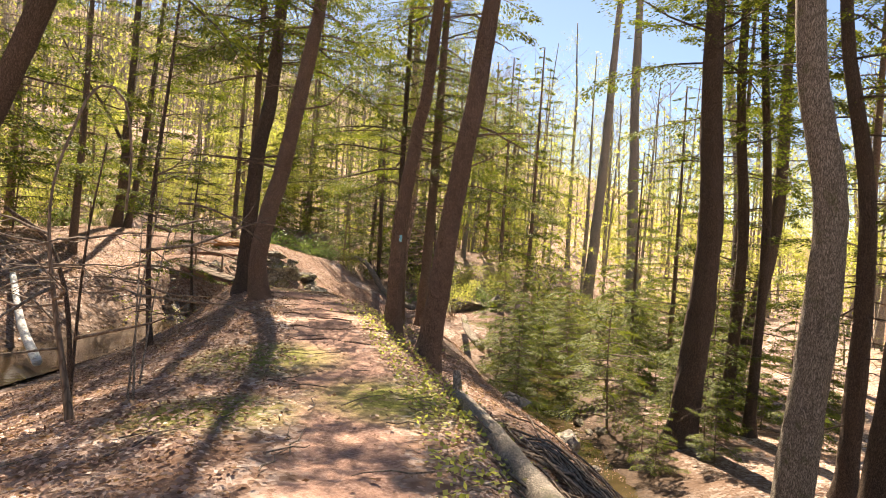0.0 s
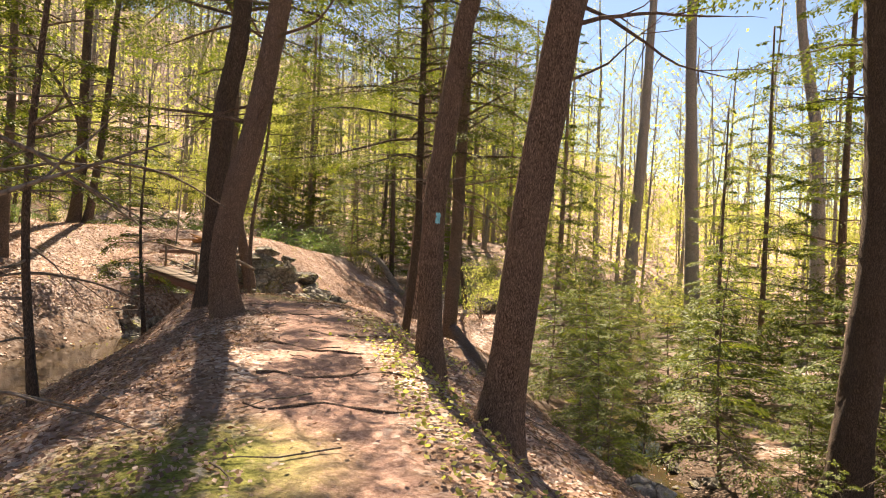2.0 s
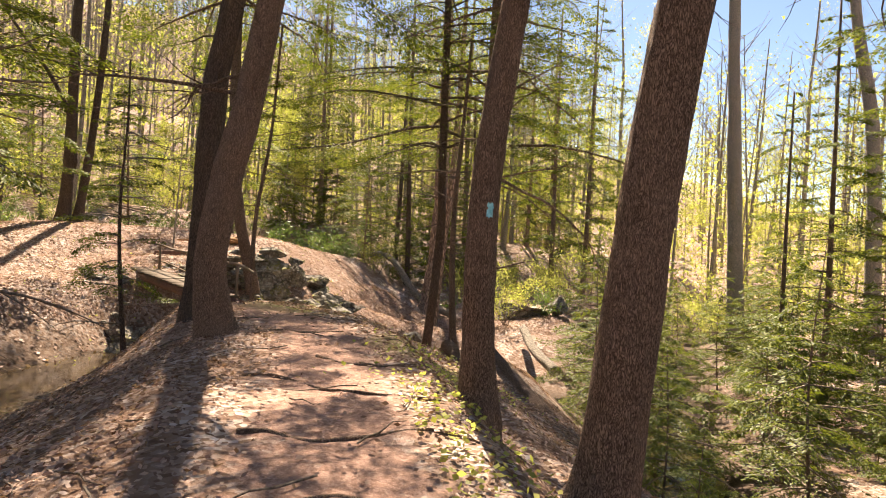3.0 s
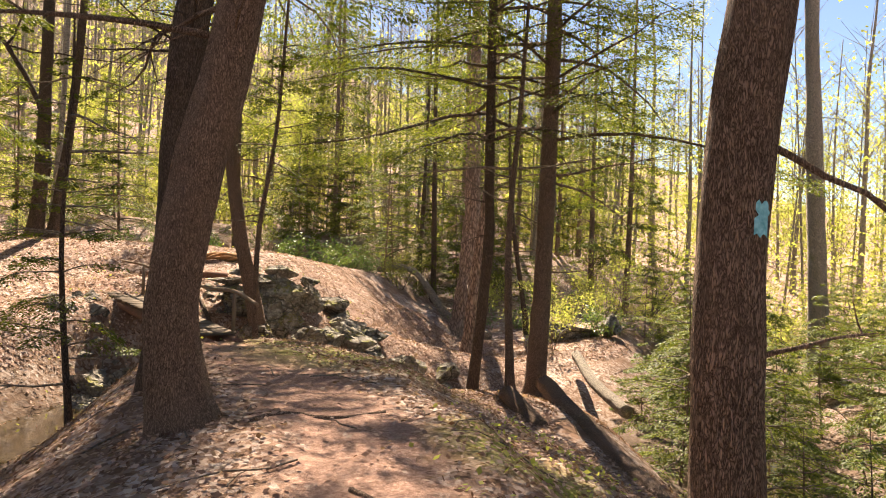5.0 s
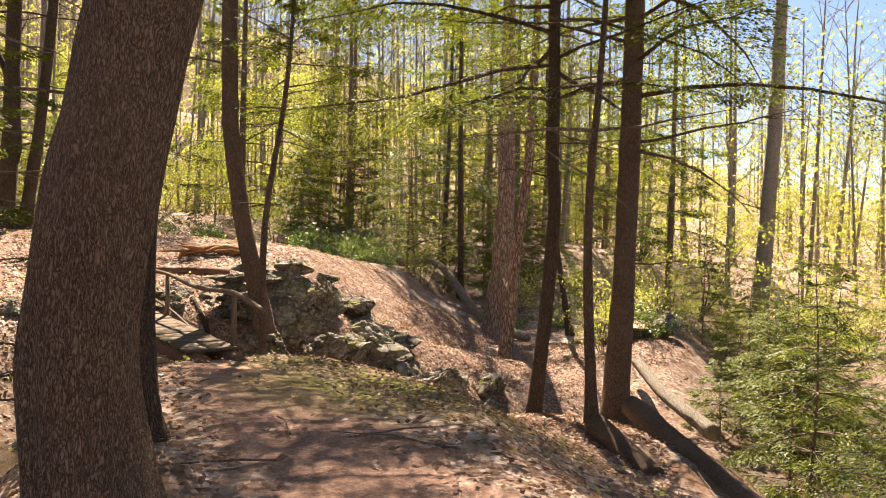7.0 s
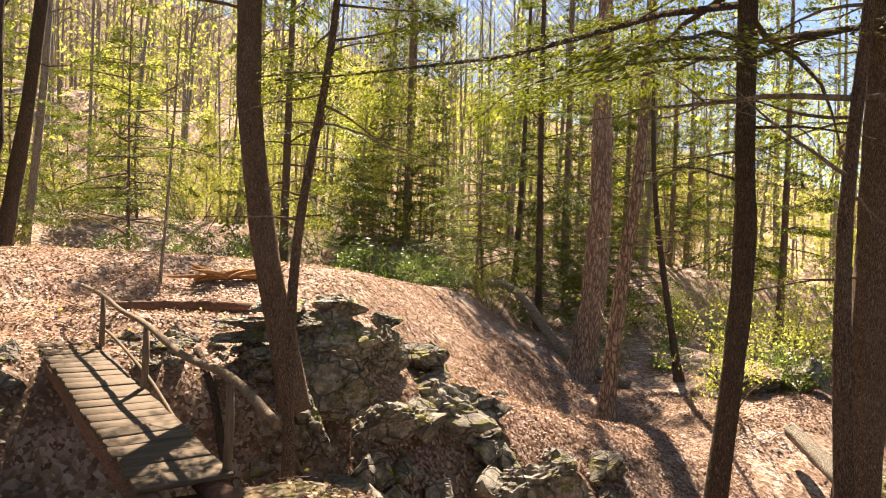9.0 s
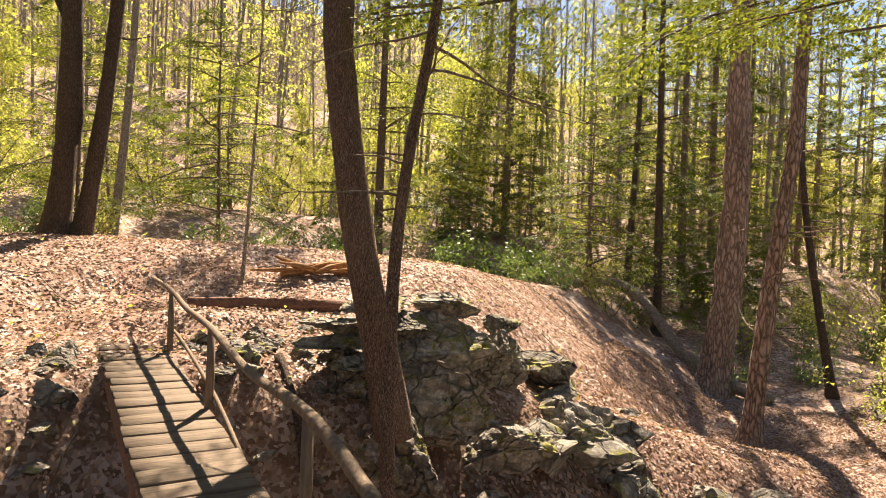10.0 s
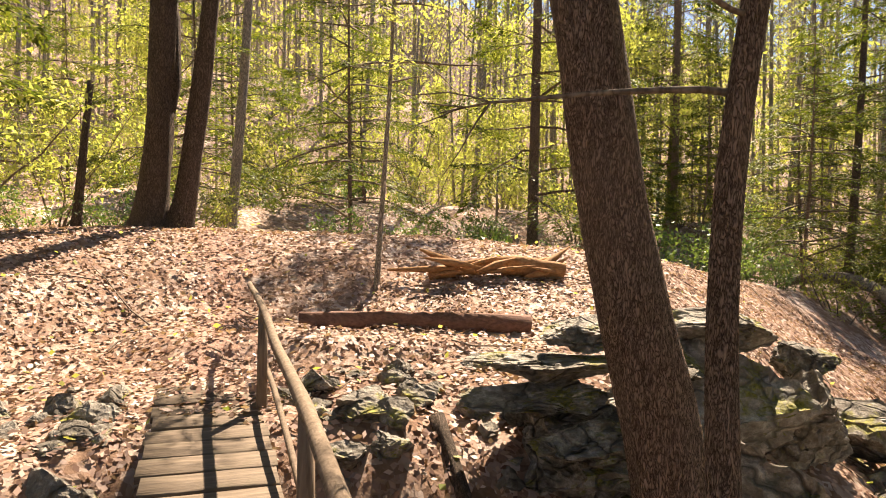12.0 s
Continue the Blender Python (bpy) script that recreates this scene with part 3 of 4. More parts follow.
tree("oak_tree", "grey furrowed tree trunk on the gully slope", [g(8.17, 5.99), (8.47, 5.9, 2.7), (8.0, 6.06, 6.3), (7.9, 6.1, 16)], 0.31, 0.12, MAT_BARK_GREY, 16, 24, 0.14, dead=4, dead_from=6)
tree("hemlock_tree", "slim dark trunk on the far side of the gully", [g(10.38, 8.73), (10.43, 8.71, 3.0), (9.85, 9.0, 7.4), (9.6, 9.2, 15)], 0.2, 0.07, MAT_BARK_DARK, 17, 16, 0.2, dead=18, dead_from=1, crown=(7, 15, 3.4, 26, 140, 0.112, 0.0315))
tree("hemlock_tree", "dark leaning trunk on the far side of the gully", [g(10.0, 7.1), (10.3, 6.95, 2.0), (10.9, 6.8, 6), (11.4, 6.8, 14)], 0.22, 0.08, MAT_BARK_DARK, 18, 16, 0.2, dead=8)
tree("hemlock_tree", "slim dark trunk beyond the gully", [g(9.82, 14.28), (9.95, 14.22, 2.6), (9.64, 14.37, 7.4), (9.6, 14.4, 16)], 0.18, 0.07, MAT_BARK_DARK, 19, 14, 0.2, dead=14, dead_from=2, crown=(7, 16, 3.6, 30, 140, 0.112, 0.0315))
tree("hemlock_tree", "slender dark trunk beyond the gully", [g(10.29, 13.71), (10.35, 13.7, 3.1), (9.95, 13.85, 9.1), (9.9, 13.9, 15)], 0.15, 0.06, MAT_BARK_DARK, 20, 12, 0.25, dead=12, dead_from=1, crown=(8, 15, 3.2, 20, 140, 0.112, 0.0315))
tree("hemlock_tree", "dark trunk leaning in the woods beyond the gully", [g(11.9, 20.2), (12.9, 19.9, 3.5), (12.9, 19.9, 9.5), (12.9, 19.9, 17)], 0.28, 0.1, MAT_BARK_DARK, 21, 14, 0.3, dead=8, crown=(6, 17, 3.4, 27, 119, 0.120, 0.0350))
tree("oak_tree", "tall sunlit grey trunk standing beyond the gully", [g(10.2, 30.4), (9.76, 30.46, 6.1), (9.5, 30.5, 12), (9.4, 30.5, 20)], 0.33, 0.14, MAT_BARK_GREY, 22, 14, 0.4, dead=8, dead_from=7)
tree("oak_tree", "tall pale forked trunk far in the woods", [g(9.2, 42), (9.75, 42, 7.7), (9.95, 42, 15.7), (10.2, 42, 22)], 0.42, 0.16, MAT_BARK_GREY, 23, 14, 0.5, dead=10, dead_from=9)
tree("oak_tree", "tall straight grey trunk in the eastern woods", [g(15.4, 30.8), (15.1, 31, 6.3), (14.3, 31.4, 12.2), (14, 31.5, 20)], 0.33, 0.14, MAT_BARK_GREY, 24, 14, 0.5, dead=8, dead_from=7)
tree("hemlock_tree", "slim dark trunk beside a cut log", [g(-0.68, 20.1), (-0.4, 20.1, 2.0), (-0.45, 20.15, 4.6), (-0.6, 20.2, 19)], 0.12, 0.05, MAT_BARK_DARK, 25, 16, 0.16, dead=10, dead_from=2.8, crown=(5.2, 19, 5.2, 76, 200, 0.08, 0.021))
tree("hemlock_tree", "slender brown trunk forking into bare limbs", [g(0.2, 18.6), (0.08, 18.6, 2.0), (0.2, 18.6, 4.3), (0.3, 18.7, 6.5)], 0.085, 0.03, MAT_BARK, 26, 14, 0.16, dead=8, dead_from=3.0, limbs=[(4.3, (-1.3, -0.1, 0.0), 2.2, 0.03, 0.2), (4.2, (1.2, -0.2, 0.1), 2.0, 0.025, 0.2)])
tree("hemlock_tree", "brown trunk above the fallen logs", [g(0.65, 19.9), (0.76, 19.9, 2.0), (0.8, 19.9, 5.3), (0.85, 19.9, 19)], 0.2, 0.06, MAT_BARK, 27, 18, 0.14, dead=14, dead_from=2.6, crown=(5.2, 19, 5.0, 66, 200, 0.08, 0.021), limbs=[(4.4, (1.1, -0.6, -0.3), 2.2, 0.03, 0.5), (4.6, (1.2, -0.1, 0.1), 2.6, 0.03, 0.1)])
tree("cedar_tree", "thick shaggy-barked reddish trunk on the far slope", [g(-2.2, 32.0), (-1.86, 32.0, 2.5), (-1.9, 32.0, 6.2), (-1.9, 32, 16)], 0.36, 0.12, MAT_BARK_SHAG, 28, 20, 0.2, 0.3, dead=26, dead_from=2.5, crown=(9.5, 16, 2.4, 16, 80, 0.12, 0.0315))
tree("cedar_tree", "shaggy leaning trunk low on the far slope", [g(-1.62, 28.6), (-1.33, 28.6, 1.3), (-1.0, 28.57, 4.8), (-0.8, 28.6, 12)], 0.19, 0.06, MAT_BARK_SHAG, 29, 16, 0.18, 0.25, dead=22, dead_from=1.5, crown=(7.5, 12, 1.8, 10, 80, 0.112, 0.0280))
tree("hemlock_tree", "thin leaning bare trunk beyond the slope", [g(0.43, 32.1), (-0.36, 32.24, 3.3), (-0.6, 32.3, 8)], 0.11, 0.04, MAT_BARK_DARK, 30, 10, 0.3, dead=8, dead_from=2)
tree("hemlock_tree", "slim straight dark trunk behind the ledge", [g(-3.67, 35.0), (-3.85, 35, 7.6), (-3.9, 35, 14)], 0.13, 0.05, MAT_BARK_DARK, 31, 10, 0.3, dead=24, dead_from=2, crown=(4.5, 14, 2.6, 32, 144, 0.104, 0.0280))
tree("hemlock_tree", "slender dark trunk in the hillside understory", [g(-4.86, 38.0), (-4.68, 38.0, 5.7), (-4.6, 38, 12)], 0.12, 0.05, MAT_BARK_DARK, 32, 10, 0.3, dead=14, dead_from=2, crown=(3.5, 12, 2.6, 32, 136, 0.104, 0.0280))
# its wide needle crown is made up, mostly out of view, to shade the trail
tree("oak_tree", "tall rough trunk growing from a rock ledge", [(-5.2, 19.62, 0.35), (-5.34, 19.53, 0.95), (-5.52, 19.44, 1.8), (-5.72, 19.36, 3.2), (-5.78, 19.33, 4.3), (-5.85, 19.4, 9), (-5.9, 19.4, 17.5)], 0.148, 0.07, MAT_BARK, 33, 22, 0.1, flare=0.15, dead=5, dead_from=5, crown=(7.2, 17.5, 6.6, 110, 140, 0.11, 0.03), limbs=[(4.2, (-1.2, -0.4, 0.3), 2.4, 0.02, 0.0)])
tree("sapling_tree", "slim sapling with a bare side branch beside the bridge", [(-4.85, 18.75, -0.5), (-5.0, 19.0, 0.6), (-5.06, 19.15, 1.6), (-5.0, 19.2, 2.5), (-4.75, 19.25, 4.3), (-4.6, 19.3, 7.0)], 0.062, 0.025, MAT_BARK, 34, 14, 0.1, 0.12, 0.2, dead=9, dead_from=3.0, crown=(4.6, 6.5, 1.6, 15, 170, 0.080, 0.0210),
     limbs=[(2.78, (-1.0, -0.35, 0.08), 1.15, 0.015, 0.25), (3.8, (1.0, 0.35, 0.25), 1.6, 0.014, 0.6), (4.1, (-1.2, -0.1, -0.1), 1.3, 0.012, 0.1), (3.4, (0.8, 0.4, 0.3), 0.9, 0.01, 0.8)])
tree("oak_tree", "large dark double trunk beyond the bridge", [g(-12.7, 22.5), (-12.62, 22.63, 3.2), (-12.6, 22.65, 4.7), (-12.4, 22.7, 16)], 0.19, 0.09, MAT_BARK_DARK, 35, 16, 0.2, dead=8, dead_from=4, limbs=[(1.0, (0.35, 0.25, 1.0), 8.0, 0.11, -0.1)])
tree("oak_tree", "dark stem leaning away from a larger trunk beyond the bridge", [g(-12.42, 22.7), (-12.3, 22.85, 2.5), (-11.95, 23.0, 6), (-11.4, 23.1, 14)], 0.14, 0.06, MAT_BARK_DARK, 135, 14, 0.2, dead=6, dead_from=3)
tree("oak_tree", "slim grey trunk beyond the bridge", [g(-14.67, 25.66), (-14.42, 25.86, 6), (-14.3, 26, 14)], 0.1, 0.05, MAT_BARK_GREY, 36, 10, 0.3, dead=6, dead_from=4)
tree("oak_tree", "broken dark snag beyond the bridge", [g(-15.55, 23.23), (-15.41, 23.42, 4.1)], 0.075, 0.05, MAT_BARK_DARK, 37, 9, 0.3, dead=0)
tree("sapling_tree", "thin pale sapling on the far bank", [g(-8.99, 22.51), (-8.89, 22.58, 3.3), (-8.8, 22.6, 6)], 0.03, 0.012, MAT_BARK_GREY, 38, 8, 0.2, 0.05, 0.2, dead=6, dead_from=1.6, crown=(2.2, 6, 1.1, 17, 37, 0.072, 0.0210), leaf=MAT_SPRING)
tree("sapling_tree", "thin sapling bent over in an arch", [g(-0.81, 1.51), (-1.11, 1.33, 1.9), (-0.95, 1.42, 3.0), (-0.78, 1.53, 3.38), (-0.58, 1.64, 3.25), (-0.5, 1.69, 2.7), (-0.52, 1.7, 2.1)], 0.042, 0.014, MAT_TWIG, 39, 10, 0.12, 0.1, 0.2, dead=8, dead_from=0.8)
tree("sapling_tree", "thin dark sapling beside a bent one", [g(-0.95, 1.6), (-0.88, 1.6, 1.6), (-0.72, 1.6, 2.8)], 0.022, 0.008, MAT_BARK_DARK, 40, 8, 0.15, 0.05, 0.2, dead=6, dead_from=0.8)
tree("hemlock_sapling", "slim dark hemlock on the brook's bank", [g(-3.19, 7.63), (-3.33, 7.54, 2.0), (-3.17, 7.64, 5.1), (-3.1, 7.7, 7)], 0.06, 0.02, MAT_BARK_DARK, 41, 12, 0.15, 0.1, 0.3, dead=20, dead_from=0.8, crown=(2.6, 7, 1.9, 32, 187, 0.068, 0.0168))
tree("hemlock_sapling", "small thin hemlock by the brook", [g(-5.0, 13.4), (-5.15, 13.35, 1.7), (-5.1, 13.4, 3.6), (-5.1, 13.4, 4.6)], 0.045, 0.012, MAT_BARK_DARK, 42, 10, 0.15, 0.1, 0.3, dead=14, dead_from=0.5, crown=(0.9, 4.6, 1.4, 32, 187, 0.064, 0.0154))
# unseen crown added to this trunk to shade the near ground
tree("oak_tree", "dark trunk leaning over the brook", [g(-4.75, 3.5), (-4.2, 3.5, 1.7), (-3.4, 3.5, 3.62), (-2.88, 3.5, 4.95), (-1.9, 3.6, 7.5), (-1.2, 3.8, 12)], 0.22, 0.08, MAT_BARK_DARK, 43, 16, 0.2, dead=4, crown=(6.5, 12, 3.4, 36, 130, 0.1, 0.026))

tree("sapling_tree", "dark bent limb bowing over the brook", [g(-1.0, 1.75), (-1.12, 1.8, 0.75), (-1.3, 1.9, 1.3), (-1.6, 2.0, 1.75), (-2.1, 2.0, 2.05)], 0.03, 0.022, MAT_BARK_DARK, 241, 8, 0.12, 0.05, 0.1, dead=3, dead_from=0.8)
for k, (x, y, lx, h) in enumerate(((-0.7, 2.3, 0.25, 2.6), (-0.5, 2.1, -0.1, 2.0), (-0.9, 2.9, 0.5, 3.0))):
    tree("sapling_tree", "thin pale sapling with first yellow leaves by the brook", [g(x, y), (x + lx * 0.4, y, h * 0.5), (x + lx, y + 0.1, h)], 0.014, 0.005, MAT_BARK_GREY, 250 + k, 7, 0.15, 0.05, 0.1, dead=3, dead_from=0.8, crown=(0.9, h, 0.6, 9, 14, 0.06, 0.018), leaf=MAT_SPRING, group="brook saplings")

# the painted trail mark, following the trunk's round
trunk_points = [blazed.location + v.co for v in next(o for o in blazed.children if o.name.startswith("trunk")).data.vertices if 1.6 < v.co.z + blazed.location.z < 2.4]
b = Build()
for i in range(7):
    z = 2.0 + 0.13 * i / 6
    ring = [p for p in trunk_points if abs(p.z - z) < 0.12]
    mid = sum(ring, Vector()) / len(ring)
    for k in range(6):
        a = radians(-74 + 4.6 * k)
        way = Vector((math.cos(a), math.sin(a), 0))
        r = max((p - mid).dot(way) for p in ring) + 0.003
        b.v.append(Vector((mid.x, mid.y, z + 0.01 * math.sin(k * 2.3 + i))) + way * r)
for i in range(6):
    for k in range(5):
        n = 6 * i + k
        b.f.append((n, n + 1, n + 7, n + 6))
blaze = part("trail_blaze", b, MAT_BLAZE, blazed, "weathered light blue paint blaze")
blaze.matrix_parent_inverse = Matrix.Translation(-blazed.location)


# ---------------------------------------------------------------- the footbridge
END_A, END_B = Vector((-4.67, 16.65, 0.28)), Vector((-8.66, 20.06, 0.61))
bridge = thing("footbridge", END_A, "weathered plank footbridge with a rustic pole handrail", "bridge")
run = END_B - END_A
ahead = run.normalized()
across = Vector((ahead.y, -ahead.x, 0)).normalized()
up = across.cross(ahead)
turn = Matrix((across, ahead, up)).transposed().to_4x4()
rng = random.Random(5)
N_PLANK = 23
for i in range(N_PLANK):
    c = run * ((i + 0.5) / N_PLANK)
    m = Matrix.Translation(c + up * rng.uniform(-0.006, 0.006)) @ turn @ pose(0, 0, 0, rng.uniform(-1, 1), rng.uniform(-0.8, 0.8), rng.uniform(-1.2, 1.2))
    w = 0.66 + rng.uniform(-0.02, 0.03)
    part("plank", Build().block(Matrix.Identity(4), w, run.length / N_PLANK - 0.016 - rng.uniform(0, 0.006), 0.042, 0.006, i), MAT_PLANK, bridge).matrix_local = m
for s in (-0.24, 0.24):
    part("stringer", Build().tube([across * s - up * 0.13 + run * f for f in (-0.06, 0.3, 0.7, 1.05)], [0.1, 0.11, 0.1, 0.095], 10, 0.15, int(s * 100)), MAT_REDLOG, bridge)
for f, h in ((0.88, 0.66), (0.48, 0.66), (0.02, 0.7)):
    foot = run * f + across * 0.32
    part("post", Build().tube([foot - up * 0.35, foot + Vector((0.01, 0, h * 0.5)), foot + Vector((0, 0.01, h))], [0.036, 0.034, 0.03], 9, 0.12, int(f * 50)), MAT_POLE, bridge)
rail = [run * f + across * 0.325 + Vector((0, 0, h)) for f, h in ((-0.14, 0.6), (0.02, 0.7), (0.25, 0.62), (0.48, 0.67), (0.7, 0.64), (0.88, 0.67), (1.16, 0.62))]
part("handrail", Build().tube(spline(rail, 0.12), [0.036 - 0.012 * i / 50 for i in range(len(spline(rail, 0.12)))], 10, 0.2, 7), MAT_POLE, bridge, "bare crooked pole handrail")
low = [run * f + across * 0.375 + Vector((0, 0, h)) for f, h in ((0.3, -0.05), (0.5, 0.12), (0.8, 0.22), (1.0, 0.2))]
part("lower_rail", Build().tube(spline(low, 0.12), [0.018] * len(spline(low, 0.12)), 7, 0.2, 9), MAT_POLE, bridge)


# ---------------------------------------------------------------- rocks
def rock(at, size, seed, label="lichen-grey fieldstone among dry leaves", name="rock", turn_z=None, sub=3, tilt=12):
    bm = bmesh.new()
    bmesh.ops.create_icosphere(bm, subdivisions=sub, radius=1)
    off = Vector((seed * 3.7, seed * 1.3, seed * 2.1))
    for v in bm.verts:
        d = v.co.normalized()
        k = 1 + 0.42 * noise.noise(d * 1.1 + off) + 0.16 * noise.noise(d * 3.1 + off)
        q = d * k
        # broken, flat faces
        for j in range(9):
            n = Vector((math.sin(seed * 1.7 + j * 2.1), math.cos(seed * 2.3 + j * 1.4), 0.9 * math.sin(seed * 1.1 + j * 2.9))).normalized()
            over = q.dot(n) - (0.46 + 0.05 * (j % 4))
            if over > 0:
                q -= n * over * 0.97
        q += d * (0.1 * noise.noise(d * 6 + off) + 0.05 * noise.noise(d * 14 + off) + 0.02 * noise.noise(d * 33 + off))
        v.co = Vector((q.x * size[0], q.y * size[1], q.z * size[2])) / 2
    me = bpy.data.meshes.new(name)
    bm.to_mesh(me)
    bm.free()
    me.materials.append(MAT_ROCK)
    me.polygons.foreach_set("use_smooth", [False] * len(me.polygons))
    ob = new(name, me)
    rr = random.Random(seed)
    ob.matrix_basis = pose(*at, rr.uniform(-tilt, tilt), rr.uniform(-tilt, tilt), rr.uniform(0, 360) if turn_z is None else turn_z)
    return tagged(ob, label, "rock")


LEDGE = "dark layered ledge rock under a tree"
for i, (x, y, z, sx, sy, sz) in enumerate(((-6.35, 20.7, 0.72, 1.3, 0.9, 0.2), (-6.25, 20.8, 0.92, 1.45, 0.9, 0.24), (-6.1, 20.95, 1.14, 1.25, 0.85, 0.2), (-5.45, 21.6, 1.16, 1.25, 0.8, 0.36), (-5.75, 21.15, 0.95, 1.0, 0.8, 0.3), (-6.05, 20.65, 0.5, 1.3, 1.0, 0.36), (-5.0, 22.4, 0.84, 0.8, 0.6, 0.4))):
    rock((x, y, z), (sx, sy, sz), 50 + i, LEDGE, "ledge_rock", 35 + 9 * i, 5, 6)
rock((-5.6, 21.45, 0.55), (1.6, 1.2, 1.1), 57, "dark broken ledge face", "ledge_rock", 20, 5)
rock((-5.05, 22.25, 0.4), (1.3, 1.0, 1.0), 58, "dark broken ledge face", "ledge_rock", 50, 5)
rock((-6.15, 20.9, 0.3), (1.6, 1.2, 1.0), 56, "dark broken ledge face", "ledge_rock", 10, 5)
rock((-5.25, 20.85, 0.0), (1.7, 1.2, 1.1), 61, "large shaded boulder with moss at its foot", "boulder", 30, 5)
rock((-5.3, 19.95, -0.15), (1.0, 1.0, 1.15), 59, "dark boulder under a tree's roots", "boulder", 70, 5)
rock((-4.7, 21.5, -0.45), (1.7, 1.3, 1.0), 62, "mossy dark boulder below the ledge", "boulder", 10, 5)
rock((-4.6, 23.2, 0.2), (1.6, 0.8, 0.6), 63, "pale slab lying down the slope", "slab_rock", -35, 4)
rock((-4.1, 22.5, -0.45), (1.7, 1.2, 1.0), 64, "mossy boulder in the slope's shade", "boulder", 20, 5)
rock((-3.68, 25.2, -0.8), (0.6, 0.55, 0.5), 65, "pale squared stone on the leafy slope")
rock((-2.45, 21.3, -1.05), (1.6, 1.1, 0.8), 66, "green moss-covered boulder beside the stream", "boulder", 0, 5)
rk = random.Random(31)
for k in range(34):
    x = rk.uniform(-5.0, -1.5)
    y = 20.6 + 0.55 * (x + 5.0) * 0.6 + rk.uniform(-0.7, 2.3)
    s = rk.uniform(0.35, 1.0)
    rock((x, y, ground_at(x, y) + 0.14 * s), (s * rk.uniform(1.1, 1.6), s, s * rk.uniform(0.6, 0.95)), 500 + k, "dark mossy rock in the shaded stream bank", "boulder", None, 3)
for k, (x, y, s) in enumerate(((-3.9, 20.6, 0.9), (-3.2, 20.3, 0.7), (-1.9, 21.9, 1.0), (-1.0, 21.2, 0.7), (-3.0, 18.9, 0.6), (-1.9, 20.2, 0.8), (-4.3, 20.0, 0.7), (-0.2, 22.3, 0.9), (-6.6, 17.4, 0.6), (-7.3, 18.2, 0.7), (-7.6, 17.6, 0.8), (-7.0, 16.6, 0.6))):
    rock((x, y, ground_at(x, y) + 0.12 * s), (s * 1.35, s, s * 0.75), 400 + k, "mossy boulder lying in the brook", "boulder", None, 4)
rock((1.75, 30.7, -1.2), (2.6, 1.7, 1.35), 67, "large pale overhanging boulder on the valley floor", "boulder", 15, 4, 4)
rock((3.3, 31.0, -0.85), (1.3, 1.1, 1.1), 68, "pale boulder beside a larger one", "boulder", 60, 4)
rock((4.7, 5.6, -0.95), (0.9, 0.6, 0.4), 69, "pale flat stone on the bank's edge")
rock((3.9, 7.4, -0.75), (0.8, 0.5, 0.35), 70, "pale flat stone on the bank's edge")
rr = random.Random(77)
n_rock = 0
for k in range(400):
    # the rubble bank right of the bridge's far end, and the edges of the brook
    f, o = rr.uniform(0.45, 1.0), rr.uniform(0.55, 2.5)
    if k % 3 == 0:
        f, o = rr.uniform(0.55, 1.05), -rr.uniform(0.5, 1.6)
    p = END_A + run * f + across * o
    if n_rock >= 115 or math.hypot(p.x + 5.3, p.y - 19.6) < 0.5:
        continue
    s = rr.choice((0.12, 0.16, 0.2, 0.26, 0.36)) * rr.uniform(0.8, 1.2)
    rock((p.x, p.y, ground_at(p.x, p.y) + s * 0.04), (s * rr.uniform(0.9, 1.6), s * rr.uniform(0.8, 1.1), s * rr.uniform(0.5, 0.8)), 100 + k, sub=3 if s < 0.3 else 4)
    n_rock += 1
for k in range(40):
    x, y = rr.uniform(-5.2, 3.5), 0
    y = float(np.interp(x, [-5.2, -3.6, -1.5, 2, 5.4], [18.7, 19.8, 21.5, 22.6, 22])) + rr.uniform(-0.9, 0.9)
    s = rr.uniform(0.2, 0.6)
    rock((x, y, ground_at(x, y) + s * 0.1), (s * 1.3, s, s * 0.7), 300 + k, "wet dark stone in the stream bed")
for k in range(16):
    y = rr.uniform(4, 20)
    x = float(np.interp(y, [2, 9, 16, 22], [6.9, 6.0, 5.2, 5.4])) + rr.uniform(-1.3, 1.3)
    s = rr.uniform(0.2, 0.55)
    rock((x, y, ground_at(x, y) + s * 0.1), (s * 1.3, s, s * 0.6), 340 + k, "wet dark stone in the stream bed")


# ---------------------------------------------------------------- fallen logs and stumps
def log(name, label, ctrl, r0, r1, mat, seed, cut=False, wobble=0.25):
    base = Vector(ctrl[0])
    t = thing(name, base, label, "log")
    pts = spline([Vector(p) - base for p in ctrl], 0.12)
    part("log_body", Build().tube(pts, [r0 + (r1 - r0) * i / len(pts) for i in range(len(pts))], 14, wobble, seed), mat, t)
    if cut:
        d = (pts[0] - pts[1]).normalized()
        part("cut_end", Build().tube([pts[0] + d * 0.001, pts[0] + d * 0.006], [r0 * 0.92, r0 * 0.9], 14), MAT_CUT, t, "pale sawn end")
    return t


log("cut_log", "short sawn log with a pale cut end", [(0.17, 17.6, -0.62), (0.42, 17.1, -0.74), (0.75, 16.45, -0.9)], 0.15, 0.155, MAT_BARK, 80, True, 0.12)
log("fallen_log", "long fallen brown log leading down to the stream", [(0.85, 19.3, -0.75), (1.3, 17.7, -0.95), (1.85, 15.9, -1.15), (2.5, 14.2, -1.5)], 0.17, 0.2, MAT_BARK, 81)
log("fallen_log", "mossy fallen log near a boulder", [(1.9, 27.0, -1.3), (2.3, 24.5, -1.7), (2.9, 22.8, -2.0)], 0.14, 0.16, MAT_BARK_GREY, 82)
